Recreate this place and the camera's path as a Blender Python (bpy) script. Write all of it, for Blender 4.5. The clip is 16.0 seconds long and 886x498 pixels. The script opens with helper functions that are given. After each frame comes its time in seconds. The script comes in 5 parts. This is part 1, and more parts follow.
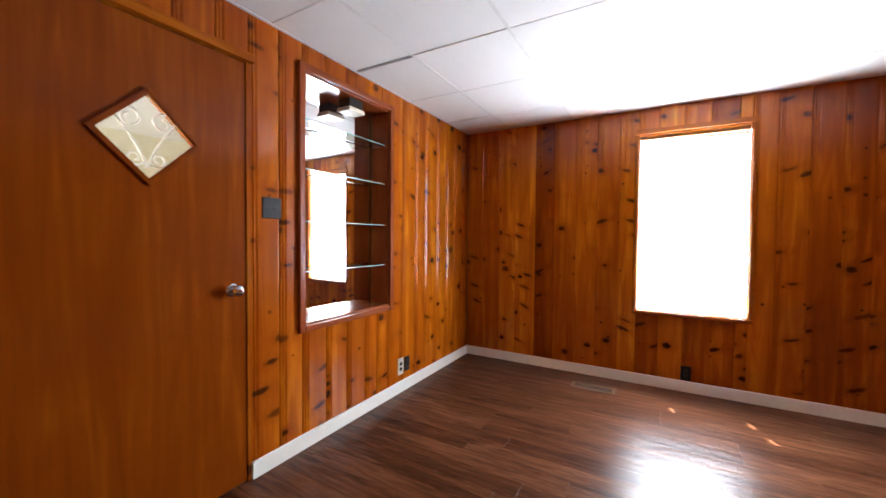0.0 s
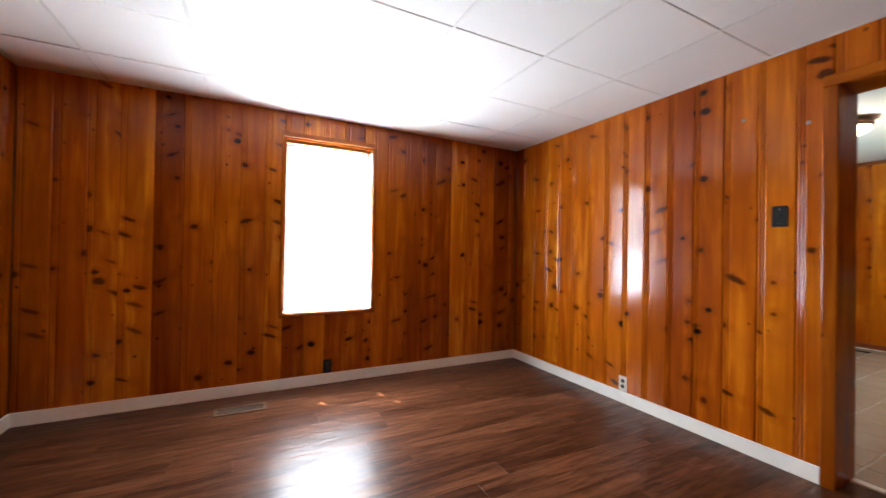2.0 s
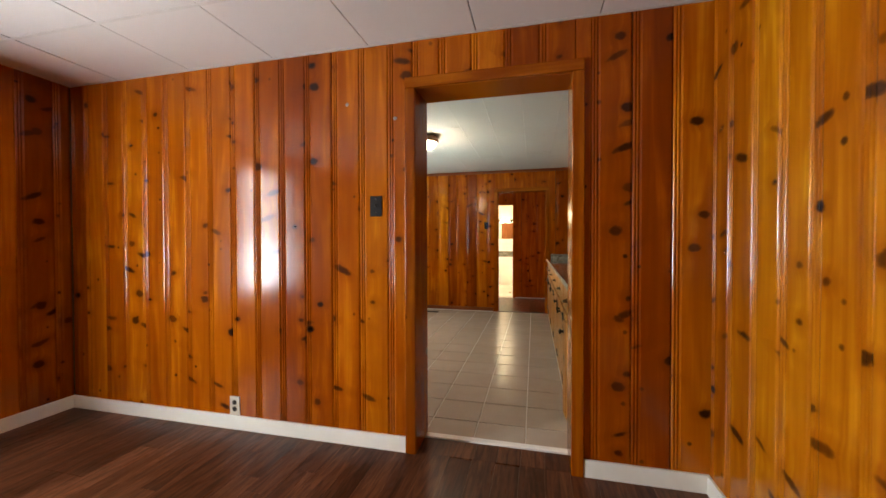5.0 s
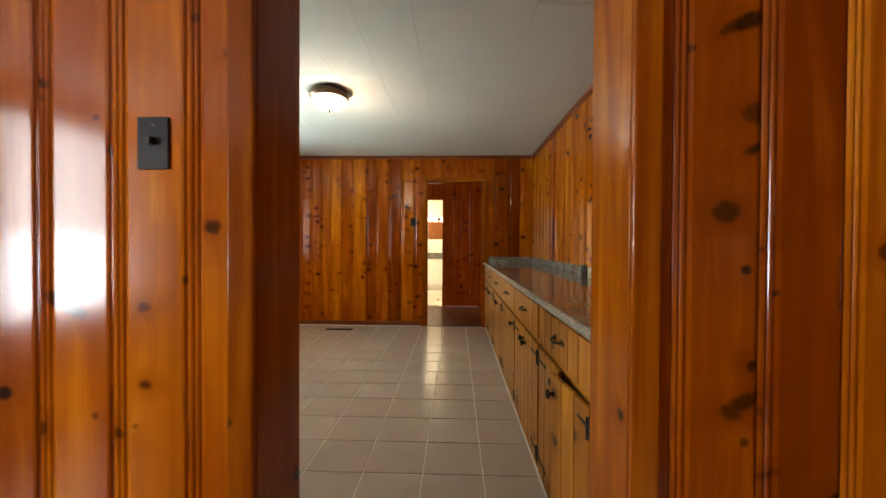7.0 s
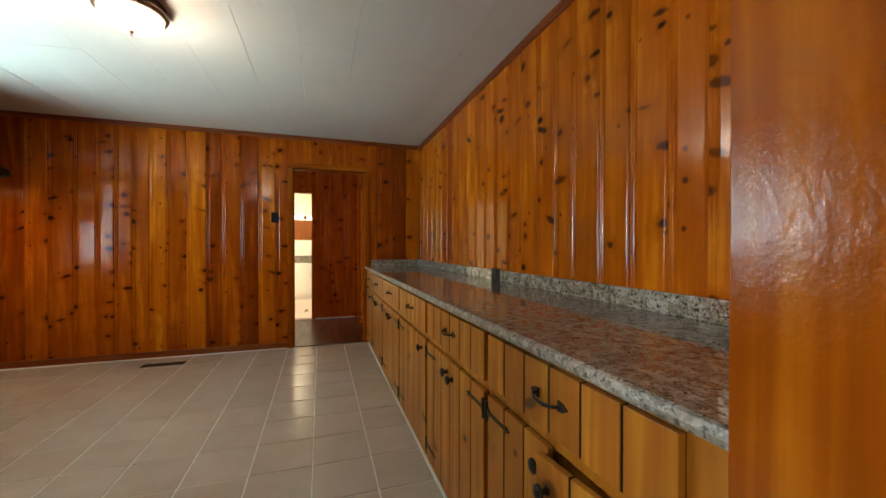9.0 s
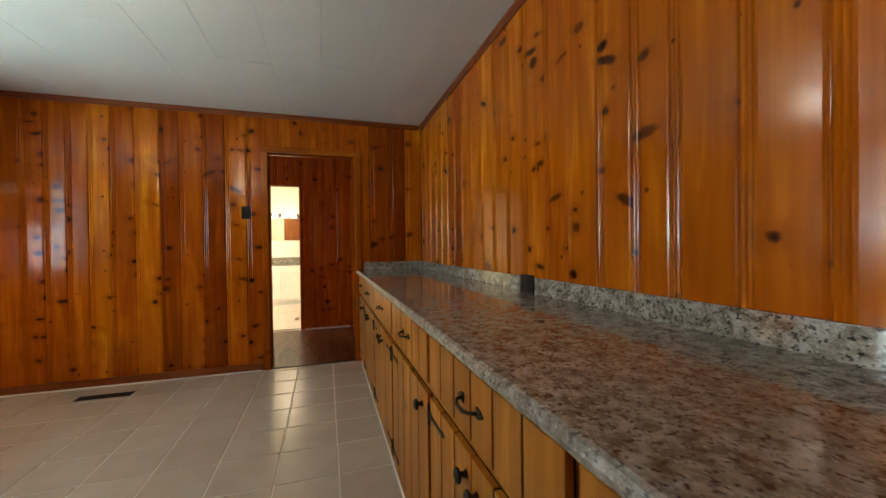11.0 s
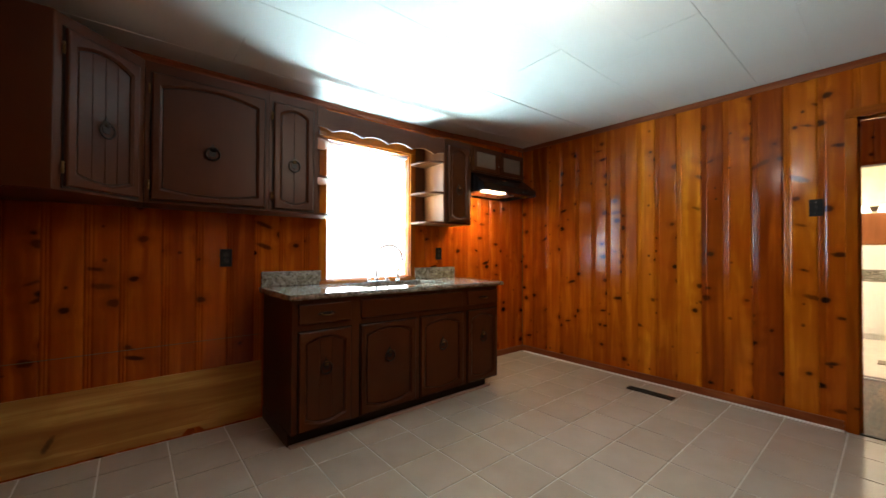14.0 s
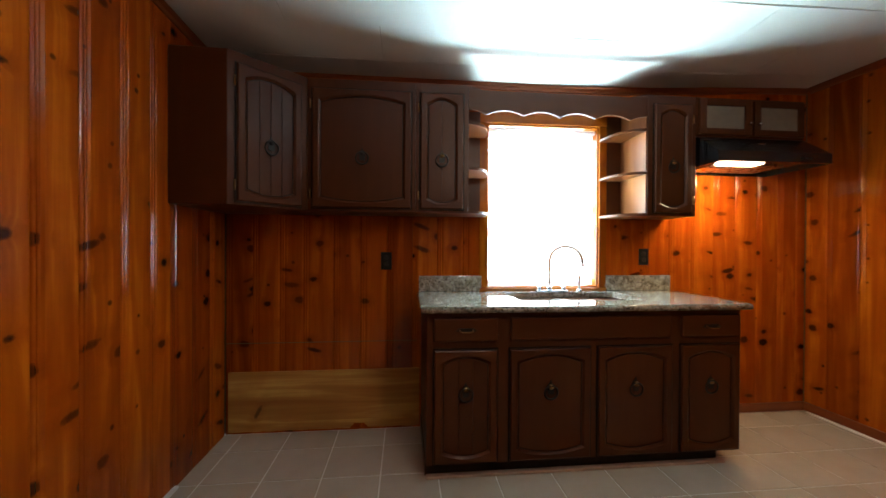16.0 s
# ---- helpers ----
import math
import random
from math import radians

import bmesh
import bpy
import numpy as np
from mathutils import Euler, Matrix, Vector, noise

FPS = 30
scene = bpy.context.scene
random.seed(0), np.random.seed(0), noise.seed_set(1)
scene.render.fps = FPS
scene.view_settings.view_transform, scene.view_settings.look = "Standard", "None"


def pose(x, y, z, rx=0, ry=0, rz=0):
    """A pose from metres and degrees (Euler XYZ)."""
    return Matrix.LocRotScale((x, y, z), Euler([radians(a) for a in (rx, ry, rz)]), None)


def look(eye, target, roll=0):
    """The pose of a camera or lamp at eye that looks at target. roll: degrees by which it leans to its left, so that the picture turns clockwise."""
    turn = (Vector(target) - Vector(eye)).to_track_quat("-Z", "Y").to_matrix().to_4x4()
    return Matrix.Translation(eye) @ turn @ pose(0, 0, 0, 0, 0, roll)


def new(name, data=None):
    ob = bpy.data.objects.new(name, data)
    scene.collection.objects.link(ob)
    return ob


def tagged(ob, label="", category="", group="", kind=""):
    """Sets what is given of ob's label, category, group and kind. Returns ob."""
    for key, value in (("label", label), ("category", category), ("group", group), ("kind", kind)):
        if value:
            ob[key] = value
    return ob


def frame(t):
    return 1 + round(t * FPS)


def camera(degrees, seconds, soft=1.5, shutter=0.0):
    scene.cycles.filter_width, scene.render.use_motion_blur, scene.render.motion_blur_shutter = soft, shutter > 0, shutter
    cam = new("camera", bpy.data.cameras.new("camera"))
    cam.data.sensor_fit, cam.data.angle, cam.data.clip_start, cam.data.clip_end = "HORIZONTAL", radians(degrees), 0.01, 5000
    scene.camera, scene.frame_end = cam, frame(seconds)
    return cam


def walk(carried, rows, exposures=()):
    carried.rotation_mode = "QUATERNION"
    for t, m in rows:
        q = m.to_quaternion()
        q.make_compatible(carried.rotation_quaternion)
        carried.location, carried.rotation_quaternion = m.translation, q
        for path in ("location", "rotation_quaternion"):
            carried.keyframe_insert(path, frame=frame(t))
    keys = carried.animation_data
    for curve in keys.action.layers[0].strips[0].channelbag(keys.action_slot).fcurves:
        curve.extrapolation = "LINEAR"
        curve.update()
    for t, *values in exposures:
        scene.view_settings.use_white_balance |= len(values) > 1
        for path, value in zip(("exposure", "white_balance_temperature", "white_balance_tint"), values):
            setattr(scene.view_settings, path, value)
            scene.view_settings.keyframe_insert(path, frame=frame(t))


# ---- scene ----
cam = camera(99.5, 16.0, shutter=0.25)

PATH = [
    (0, (-2.222, -0.074, 1.222), (-3.215, 1.661, 1.164), 0.5),
    (0.5, (-2.311, 0.074, 1.222), (-2.992, 1.953, 1.17), 0.6),
    (1, (-2.385, 0.16, 1.218), (-2.578, 2.15, 1.175), 1.2),
    (1.5, (-2.494, 0.169, 1.232), (-2.068, 2.123, 1.202), 1.5),
    (2, (-2.613, 0.123, 1.164), (-1.703, 1.904, 1.179), 1.0),
    (2.5, (-2.795, 0.131, 1.178), (-1.487, 1.644, 1.189), 0.9),
    (3, (-2.851, 0.174, 1.195), (-1.243, 1.364, 1.198), 0.7),
    (3.5, (-2.802, 0.22, 1.184), (-0.98, 1.044, 1.178), 0.4),
    (4, (-2.579, 0.218, 1.183), (-0.677, 0.835, 1.164), 0.1),
    (6.5, (-1.075, 0.397, 1.181), (0.907, 0.661, 1.156), 0.2),
    (7, (-0.813, 0.449, 1.169), (1.186, 0.517, 1.145), 0.3),
    (7.5, (-0.568, 0.508, 1.172), (1.427, 0.371, 1.147), 0.2),
    (8, (-0.395, 0.571, 1.163), (1.572, 0.213, 1.144), 0.2),
    (8.5, (-0.25, 0.595, 1.162), (1.651, -0.026, 1.15), 0.1),
    (11, (0.637, 0.351, 1.159), (2.546, -0.245, 1.14), -0.7),
    (11.5, (0.809, 0.4, 1.158), (2.8, 0.209, 1.146), -0.6),
    (12, (0.893, 0.498, 1.163), (2.871, 0.794, 1.164), -0.4),
    (12.5, (0.923, 0.546, 1.166), (2.766, 1.322, 1.175), -0.2),
    (13, (0.936, 0.602, 1.167), (2.605, 1.704, 1.183), -0.2),
    (13.5, (0.909, 0.638, 1.172), (2.399, 1.972, 1.19), 0.1),
    (14, (0.899, 0.715, 1.165), (2.176, 2.254, 1.187), 0.2),
    (14.5, (0.966, 0.782, 1.173), (2.012, 2.487, 1.186), 0.1),
    (15, (1.114, 0.888, 1.201), (1.909, 2.724, 1.205), 0.1),
    (15.5, (1.282, 0.976, 1.216), (1.809, 2.906, 1.215), 0.2),
    (16, (1.51, 1.039, 1.224), (1.713, 3.029, 1.213), 0.3),
]
walk(cam, [(t, look(eye, target, roll)) for t, eye, target, roll in PATH],
     [(0.0, 3.53, 6150, 10), (2.0, 3.37, 6300, 10), (4.0, 3.34, 6900, 10), (6.5, 3.23, 7050, 10), (8.5, 3.10, 6600, 10), (11.0, 3.10, 6450, 10), (12.5, 3.16, 6050, 10), (16.0, 3.22, 6050, 10)])

# ---- world, sun, exposure ----
world = bpy.data.worlds.new("sky")
scene.world = world
world.use_nodes = True
wn = world.node_tree.nodes
sky = wn.new("ShaderNodeTexSky")
sky.sky_type, sky.sun_disc = "NISHITA", False
sky.sun_elevation, sky.sun_rotation = radians(63), radians(-20)
wn["Background"].inputs["Strength"].default_value = 0.05
world.node_tree.links.new(sky.outputs[0], wn["Background"].inputs[0])


def lamp(name, kind, m, energy, color, **opts):
    data = bpy.data.lights.new(name, kind)
    data.energy, data.color = energy if kind == "SUN" else 0.11 * energy, color
    for key, value in opts.items():
        if key == "angle":
            data.angle = value
        if key == "size":
            data.shape, data.size, data.size_y = "RECTANGLE", value[0], value[1]
        if key == "spread":
            data.spread = value
        if key == "radius":
            data.shadow_soft_size = value
    ob = new(name, data)
    ob.matrix_world = m
    return ob


lamp("sun", "SUN", look((-3, 9, 14), (-2.2, 6.9, 9.88)), 5.0, (1.0, 0.95, 0.86), angle=radians(0.5))
# daylight through the two shaded windows
WIN_POWER, KWIN_POWER = 122, 35
lamp("window_daylight", "AREA", look((-2.0, 3.535, 0.935), (-2.0, 0, 0.935)), 0.62 * WIN_POWER, (0.85, 0.92, 1.0), size=(0.735, 0.60))
lamp("window_daylight_upper", "AREA", look((-2.0, 3.535, 1.655), (-2.0, 0, 1.655)), 0.36 * WIN_POWER, (0.90, 0.95, 1.0), size=(0.735, 0.82))
lamp("kitchen_daylight", "AREA", look((2.478, 3.606, 1.50), (2.478, 0, 1.50)), KWIN_POWER, (0.80, 0.98, 1.0), size=(0.78, 1.08))
# the same daylight falling on the blind and shade from outside
lamp("outside_glow", "AREA", look((-2.0, 4.10, 1.40), (-2.0, 0, 1.36)), 170, (0.95, 0.98, 1.0), size=(1.3, 2.0))
lamp("outside_kitchen_glow", "AREA", look((2.478, 4.20, 1.55), (2.478, 0, 1.5)), 170, (0.93, 1.0, 1.0), size=(1.3, 1.7))
# light thrown up from sunlit ground
lamp("ground_bounce", "AREA", look((2.478, 3.60, 1.36), (2.478, 2.60, 2.50)), 50, (0.66, 1.0, 1.0), size=(0.74, 0.22), spread=radians(130))
# added fill at the far end of the hall, out of sight; no window there
lamp("hall_end_daylight", "AREA", look((5.45, 3.62, 1.5), (5.55, 0, 1.2)), 44, (1.0, 0.95, 0.88), size=(0.8, 1.6))
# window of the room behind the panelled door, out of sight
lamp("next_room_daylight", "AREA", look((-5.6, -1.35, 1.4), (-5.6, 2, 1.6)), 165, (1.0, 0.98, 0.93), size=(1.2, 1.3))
lamp("hood_bulb", "AREA", look((3.64, 3.27, 1.752), (3.64, 3.50, 1.30)), 11.5, (1.0, 0.72, 0.34), size=(0.26, 0.09))
lamp("ceiling_bulb", "POINT", pose(2.263, 1.498, 2.08), 19, (1.0, 0.86, 0.66), radius=0.08)
lamp("bath_bulb", "POINT", pose(8.80, 1.08, 1.98), 14, (1.0, 0.84, 0.58), radius=0.15)
# added fill without a fixture, set aside where the kitchen cannot see it
lamp("bath_ceiling_bulb", "POINT", pose(7.05, 2.55, 1.95), 215, (1.0, 0.88, 0.70), radius=0.15)


# ---- materials ----
class Mat:
    """A node material with short calls."""

    def __init__(self, name):
        self.m = bpy.data.materials.new(name)
        self.m.use_nodes = True
        self.n, self.l = self.m.node_tree.nodes, self.m.node_tree.links
        self.p = self.n["Principled BSDF"]

    def put(self, where, value):
        if isinstance(value, bpy.types.NodeSocket):
            self.l.new(value, where)
        else:
            where.default_value = value

    def set(self, **values):
        names = {"color": "Base Color", "rough": "Roughness", "metal": "Metallic", "coat": "Coat Weight", "coat_rough": "Coat Roughness",
                 "spec": "Specular IOR Level", "normal": "Normal", "trans": "Transmission Weight", "ior": "IOR",
                 "glow": "Emission Color", "glow_power": "Emission Strength", "sub": "Subsurface Weight"}
        for key, value in values.items():
            self.put(self.p.inputs[names[key]], value)
        return self

    def math(self, op, a, b=0.0, c=0.0, clamp=False):
        n = self.n.new("ShaderNodeMath")
        n.operation, n.use_clamp = op, clamp
        for i, v in enumerate((a, b, c)):
            self.put(n.inputs[i], v)
        return n.outputs[0]

    def ramp(self, fac, *stops):
        n = self.n.new("ShaderNodeValToRGB")
        while len(n.color_ramp.elements) < len(stops):
            n.color_ramp.elements.new(0.5)
        for e, (at, c) in zip(n.color_ramp.elements, stops):
            e.position = at
            e.color = (c, c, c, 1) if isinstance(c, (int, float)) else (*c, 1)
        self.put(n.inputs[0], fac)
        return n.outputs[0]

    def mix(self, fac, a, b, how="MIX"):
        n = self.n.new("ShaderNodeMix")
        n.data_type, n.blend_type = "RGBA", how
        self.put(n.inputs[0], fac)
        for i, v in ((6, a), (7, b)):
            self.put(n.inputs[i], (*v, 1) if isinstance(v, tuple) and len(v) == 3 else v)
        return n.outputs[2]

    def coords(self, spread=True):
        n = self.n.new("ShaderNodeTexCoord")
        if not spread:
            return n.outputs["Object"]
        info = self.n.new("ShaderNodeObjectInfo")
        off = self.n.new("ShaderNodeCombineXYZ")
        for i, k in enumerate((37.0, 0.0, 91.0)):
            self.put(off.inputs[i], self.math("MULTIPLY", info.outputs["Random"], k))
        add = self.n.new("ShaderNodeVectorMath")
        add.operation = "ADD"
        self.put(add.inputs[0], n.outputs["Object"])
        self.put(add.inputs[1], off.outputs[0])
        return add.outputs[0]

    def random(self):
        return self.n.new("ShaderNodeObjectInfo").outputs["Random"]

    def xyz(self, v):
        n = self.n.new("ShaderNodeSeparateXYZ")
        self.put(n.inputs[0], v)
        return n.outputs[0], n.outputs[1], n.outputs[2]

    def vec(self, x, y, z):
        n = self.n.new("ShaderNodeCombineXYZ")
        for i, v in enumerate((x, y, z)):
            self.put(n.inputs[i], v)
        return n.outputs[0]

    def noise(self, v, scale, detail=2.0, rough=0.5, distort=0.0):
        n = self.n.new("ShaderNodeTexNoise")
        for key, value in (("Vector", v), ("Scale", scale), ("Detail", detail), ("Roughness", rough), ("Distortion", distort)):
            self.put(n.inputs[key], value)
        return n.outputs[0]

    def cells(self, v, scale, dims="3D"):
        n = self.n.new("ShaderNodeTexVoronoi")
        n.voronoi_dimensions = dims
        self.put(n.inputs["Vector"], v)
        self.put(n.inputs["Scale"], scale)
        return n.outputs["Distance"], n.outputs["Color"]

    def bump(self, height, strength=0.2, distance=0.002, normal=None):
        n = self.n.new("ShaderNodeBump")
        self.put(n.inputs["Height"], height)
        n.inputs["Strength"].default_value, n.inputs["Distance"].default_value = strength, distance
        if normal:
            self.l.new(normal, n.inputs["Normal"])
        return n.outputs[0]


def pine(name, tones, knots=0.36, rough=0.155, axis="Z", figure=1.0, spec=0.27, knot_tone=(0.011, 0.0035, 0.0018), ripple=0.0):
    """Varnished knotty pine; the grain runs along the local axis. knots: how many; figure: how strong the grain is."""
    m = Mat(name)
    x, y, z = m.xyz(m.coords())
    if axis == "X":
        x, z = z, x
    if axis == "Y":
        x, z = z, y
    a = m.math("ADD", x, y) if axis != "Y" else x
    flat = m.vec(a, z, 0.0)
    wob = m.math("MULTIPLY", m.math("SUBTRACT", m.noise(flat, 22.0, 3.0, 0.6), 0.5), 0.13)
    big = m.math("MULTIPLY", m.math("SUBTRACT", m.noise(flat, 1.6, 1.0), 0.5), 0.10)

    def knot(vector, scale, share, low, high, spread):
        dist, col = m.cells(vector, scale, "2D")
        r, g, b = m.xyz(col)
        gate = m.math("LESS_THAN", r, share)
        d = m.math("SUBTRACT", m.math("ADD", dist, wob), m.math("MULTIPLY", g, spread))
        fade = m.math("MULTIPLY", gate, m.math("ADD", m.math("MULTIPLY", b, 0.42), 0.58))
        return m.math("MULTIPLY", m.ramp(d, (low + 0.12 * high, 1.0), (low + 0.55 * high, 0.72), (high, 0.0)), fade), m.math("MULTIPLY", m.ramp(d, (low, 1.0), (high * 1.6, 0.55), (high * 4.0, 0.0)), gate)

    spot, halo = knot(m.vec(m.math("MULTIPLY", a, 0.9), m.math("MULTIPLY", z, 1.15), 0.0), 4.4, knots * 1.15, 0.0, 0.064, 0.080)
    tilt = m.math("MULTIPLY", a, m.math("MULTIPLY", m.math("SUBTRACT", m.random(), 0.5), 0.9))
    long_vec = m.vec(m.math("MULTIPLY", a, 0.36), m.math("ADD", m.math("ADD", z, tilt), m.math("MULTIPLY", big, 1.3)), 0.0)
    spike, halo2 = knot(long_vec, 6.2, knots * 1.15, 0.0, 0.080, 0.056)
    pin, halo3 = knot(flat, 8.0, knots * 0.35, 0.0, 0.075, 0.04)
    halo = m.math("MAXIMUM", halo, m.math("MULTIPLY", halo2, 0.7))
    bend = m.math("ADD", m.math("ADD", a, m.math("MULTIPLY", halo, 0.020)), m.math("MULTIPLY", big, 0.10))
    streak = m.noise(m.vec(m.math("MULTIPLY", bend, 75.0), m.math("MULTIPLY", z, 1.6), 0.0), 1.0, 3.0, 0.6)
    rings = m.noise(m.vec(m.math("MULTIPLY", bend, 13.0), m.math("MULTIPLY", z, 1.1), 3.0), 1.0, 2.0, 0.5, 0.8)
    blotch = m.noise(flat, 3.4, 3.0, 0.55)
    base = m.ramp(m.random(), (0.0, tones[0]), (0.35, tones[1]), (0.75, tones[1]), (1.0, tones[2]))
    dark = m.mix(1.0, base, (0.60, 0.46, 0.34), "MULTIPLY")
    pale = m.mix(1.0, base, (1.30, 1.62, 1.7), "MULTIPLY")
    c = m.mix(m.math("MULTIPLY", m.ramp(rings, (0.38, 0.0), (0.70, 1.0)), 0.90 * figure), base, dark)
    c = m.mix(m.math("MULTIPLY", m.ramp(rings, (0.30, 1.0), (0.46, 0.0)), 0.70 * figure), c, pale)
    c = m.mix(m.math("MULTIPLY", m.ramp(streak, (0.42, 0.0), (0.72, 1.0)), 0.42 * figure), c, dark)
    c = m.mix(m.math("MULTIPLY", m.ramp(blotch, (0.42, 0.0), (0.68, 1.0)), 0.50), c, m.mix(1.0, base, (0.70, 0.54, 0.42), "MULTIPLY"))
    c = m.mix(m.math("MULTIPLY", halo, 0.85), c, m.mix(1.0, base, (0.55, 0.42, 0.30), "MULTIPLY"))
    mark = m.math("MAXIMUM", m.math("MULTIPLY", spot, 0.98), m.math("MAXIMUM", m.math("MULTIPLY", spike, 0.90), m.math("MULTIPLY", pin, 0.88)))
    c = m.mix(mark, c, knot_tone)
    height = m.math("ADD", m.math("MULTIPLY", streak, 0.3), m.math("MULTIPLY", rings, 0.4))
    wave = m.bump(m.noise(m.vec(a, m.math("MULTIPLY", z, 0.35), 0.0), 6.0, 1.0), 0.24, 0.004)
    if ripple:
        wave = m.bump(m.noise(m.vec(a, m.math("MULTIPLY", z, 0.6), y), 38.0, 4.0, 0.7), ripple, 0.004, wave)
    m.set(color=c, rough=m.math("ADD", m.math("MULTIPLY", streak, 0.12), rough - 0.06), spec=spec, normal=m.bump(height, 0.22, 0.0014, wave))
    return m.m


PINE_TONES = ((0.26, 0.050, 0.0020), (0.42, 0.104, 0.0036), (0.56, 0.174, 0.0060))
GOLD_TONES = ((0.34, 0.088, 0.0034), (0.45, 0.140, 0.0052), (0.56, 0.210, 0.0085))
M_PINE = pine("knotty_pine", PINE_TONES, figure=1.0)
M_GOLD = pine("golden_knotty_pine", GOLD_TONES, figure=1.0)
M_RED = pine("red_knotty_pine", ((0.25, 0.040, 0.0020), (0.38, 0.075, 0.0030), (0.49, 0.118, 0.0046)), figure=1.0)
M_EAST = pine("amber_knotty_pine", ((0.23, 0.040, 0.0020), (0.40, 0.092, 0.0036), (0.58, 0.175, 0.0065)), figure=1.0, spec=0.20)
M_WARM = pine("warm_knotty_pine", ((0.32, 0.064, 0.0028), (0.46, 0.122, 0.0048), (0.60, 0.198, 0.0080)), figure=1.0, spec=0.21)
M_TRIM = pine("pine_trim", ((0.27, 0.066, 0.0028), (0.31, 0.078, 0.0034), (0.35, 0.094, 0.0042)), 0.03, 0.16, ripple=0.34, spec=0.17)
M_TRIM_X = pine("pine_trim_level", ((0.27, 0.066, 0.0028), (0.31, 0.078, 0.0034), (0.35, 0.094, 0.0042)), 0.03, 0.16, "X", ripple=0.34, spec=0.17)
M_TRIM_Y = pine("pine_trim_level_b", ((0.27, 0.066, 0.0028), (0.31, 0.078, 0.0034), (0.35, 0.094, 0.0042)), 0.03, 0.16, "Y", ripple=0.34, spec=0.17)
REDDISH = ((0.19, 0.043, 0.009), (0.20, 0.046, 0.010), (0.22, 0.052, 0.011))
M_CROWN_X = pine("reddish_moulding", REDDISH, 0.0, 0.35, "X")
M_CROWN_Y = pine("reddish_moulding_b", REDDISH, 0.0, 0.35, "Y")
M_NICHE_Z = pine("niche_moulding", ((0.25, 0.058, 0.014), (0.26, 0.061, 0.015), (0.27, 0.065, 0.016)), 0.0, 0.2, figure=0.4)
M_NICHE_Y = pine("niche_moulding_level", ((0.25, 0.058, 0.014), (0.26, 0.061, 0.015), (0.27, 0.065, 0.016)), 0.0, 0.2, "Y", figure=0.4)
M_DOOR = pine("birch_door", ((0.200, 0.042, 0.0018), (0.208, 0.044, 0.0020), (0.216, 0.047, 0.0022)), 0.0, 0.20, figure=0.75, spec=0.17)
M_HALL = pine("hall_pine", ((0.30, 0.062, 0.004), (0.38, 0.082, 0.005), (0.45, 0.11, 0.006)), 0.25)
M_HALL_DOOR = pine("hall_door_veneer", ((0.36, 0.088, 0.006), (0.38, 0.095, 0.007), (0.40, 0.102, 0.008)), 0.0, 0.22, figure=0.5)
HONEY = ((0.37, 0.138, 0.011), (0.41, 0.155, 0.013), (0.45, 0.175, 0.015))
M_HONEY = pine("honey_pine", HONEY, 0.05, 0.36)
M_HONEY_X = pine("honey_pine_level", HONEY, 0.05, 0.36, "X")
M_PLY = pine("plywood", ((0.46, 0.225, 0.05), (0.48, 0.235, 0.053), (0.50, 0.25, 0.056)), 0.10, 0.6, "X")
STAIN = ((0.054, 0.0120, 0.0020), (0.062, 0.0145, 0.0024), (0.072, 0.0172, 0.0030))
M_STAIN = pine("dark_stain", STAIN, 0.0, 0.36, figure=0.30, spec=0.21)
# holds light in its colour: window light on a shelf side, mirrored pine
M_LIT_BROWN = pine("lit_brown", ((0.20, 0.070, 0.020), (0.22, 0.078, 0.023), (0.24, 0.086, 0.026)), 0.0, 0.36, figure=0.6)
M_STAIN_X = pine("dark_stain_level", STAIN, 0.0, 0.36, "X", figure=0.30, spec=0.21)


def laminate():
    m = Mat("dark_laminate")
    x, y, z = m.xyz(m.coords())
    streak = m.noise(m.vec(m.math("MULTIPLY", x, 3.0), m.math("MULTIPLY", y, 34.0), m.math("MULTIPLY", z, 1.0)), 1.0, 4.0, 0.66, 1.0)
    fine = m.noise(m.vec(m.math("MULTIPLY", x, 9.0), m.math("MULTIPLY", y, 240.0), 0.0), 1.0, 2.0)
    _, patch = m.cells(m.vec(m.math("MULTIPLY", x, 1.7), m.math("MULTIPLY", y, 15.0), 0.0), 1.0, "2D")
    strip = m.math("ADD", m.math("MULTIPLY", m.random(), 0.45), m.math("MULTIPLY", m.xyz(patch)[0], 0.55))
    tone = m.ramp(strip, (0.15, (0.066, 0.0225, 0.0098)), (0.5, (0.104, 0.0375, 0.0165)), (0.85, (0.158, 0.061, 0.028)))
    c = m.mix(m.ramp(streak, (0.38, 0.0), (0.64, 0.95)), tone, m.mix(1.0, tone, (0.34, 0.29, 0.26), "MULTIPLY"))
    m.set(color=c, rough=m.math("ADD", m.math("MULTIPLY", fine, 0.10), m.math("ADD", m.math("MULTIPLY", streak, 0.16), 0.18)), spec=0.13, normal=m.bump(m.math("ADD", fine, m.math("MULTIPLY", streak, 2.0)), 0.26, 0.0014, m.bump(m.noise(m.vec(m.math("MULTIPLY", x, 5.0), m.math("MULTIPLY", y, 11.0), 0.0), 1.0, 2.0, 0.6), 0.40, 0.012)))
    return m.m


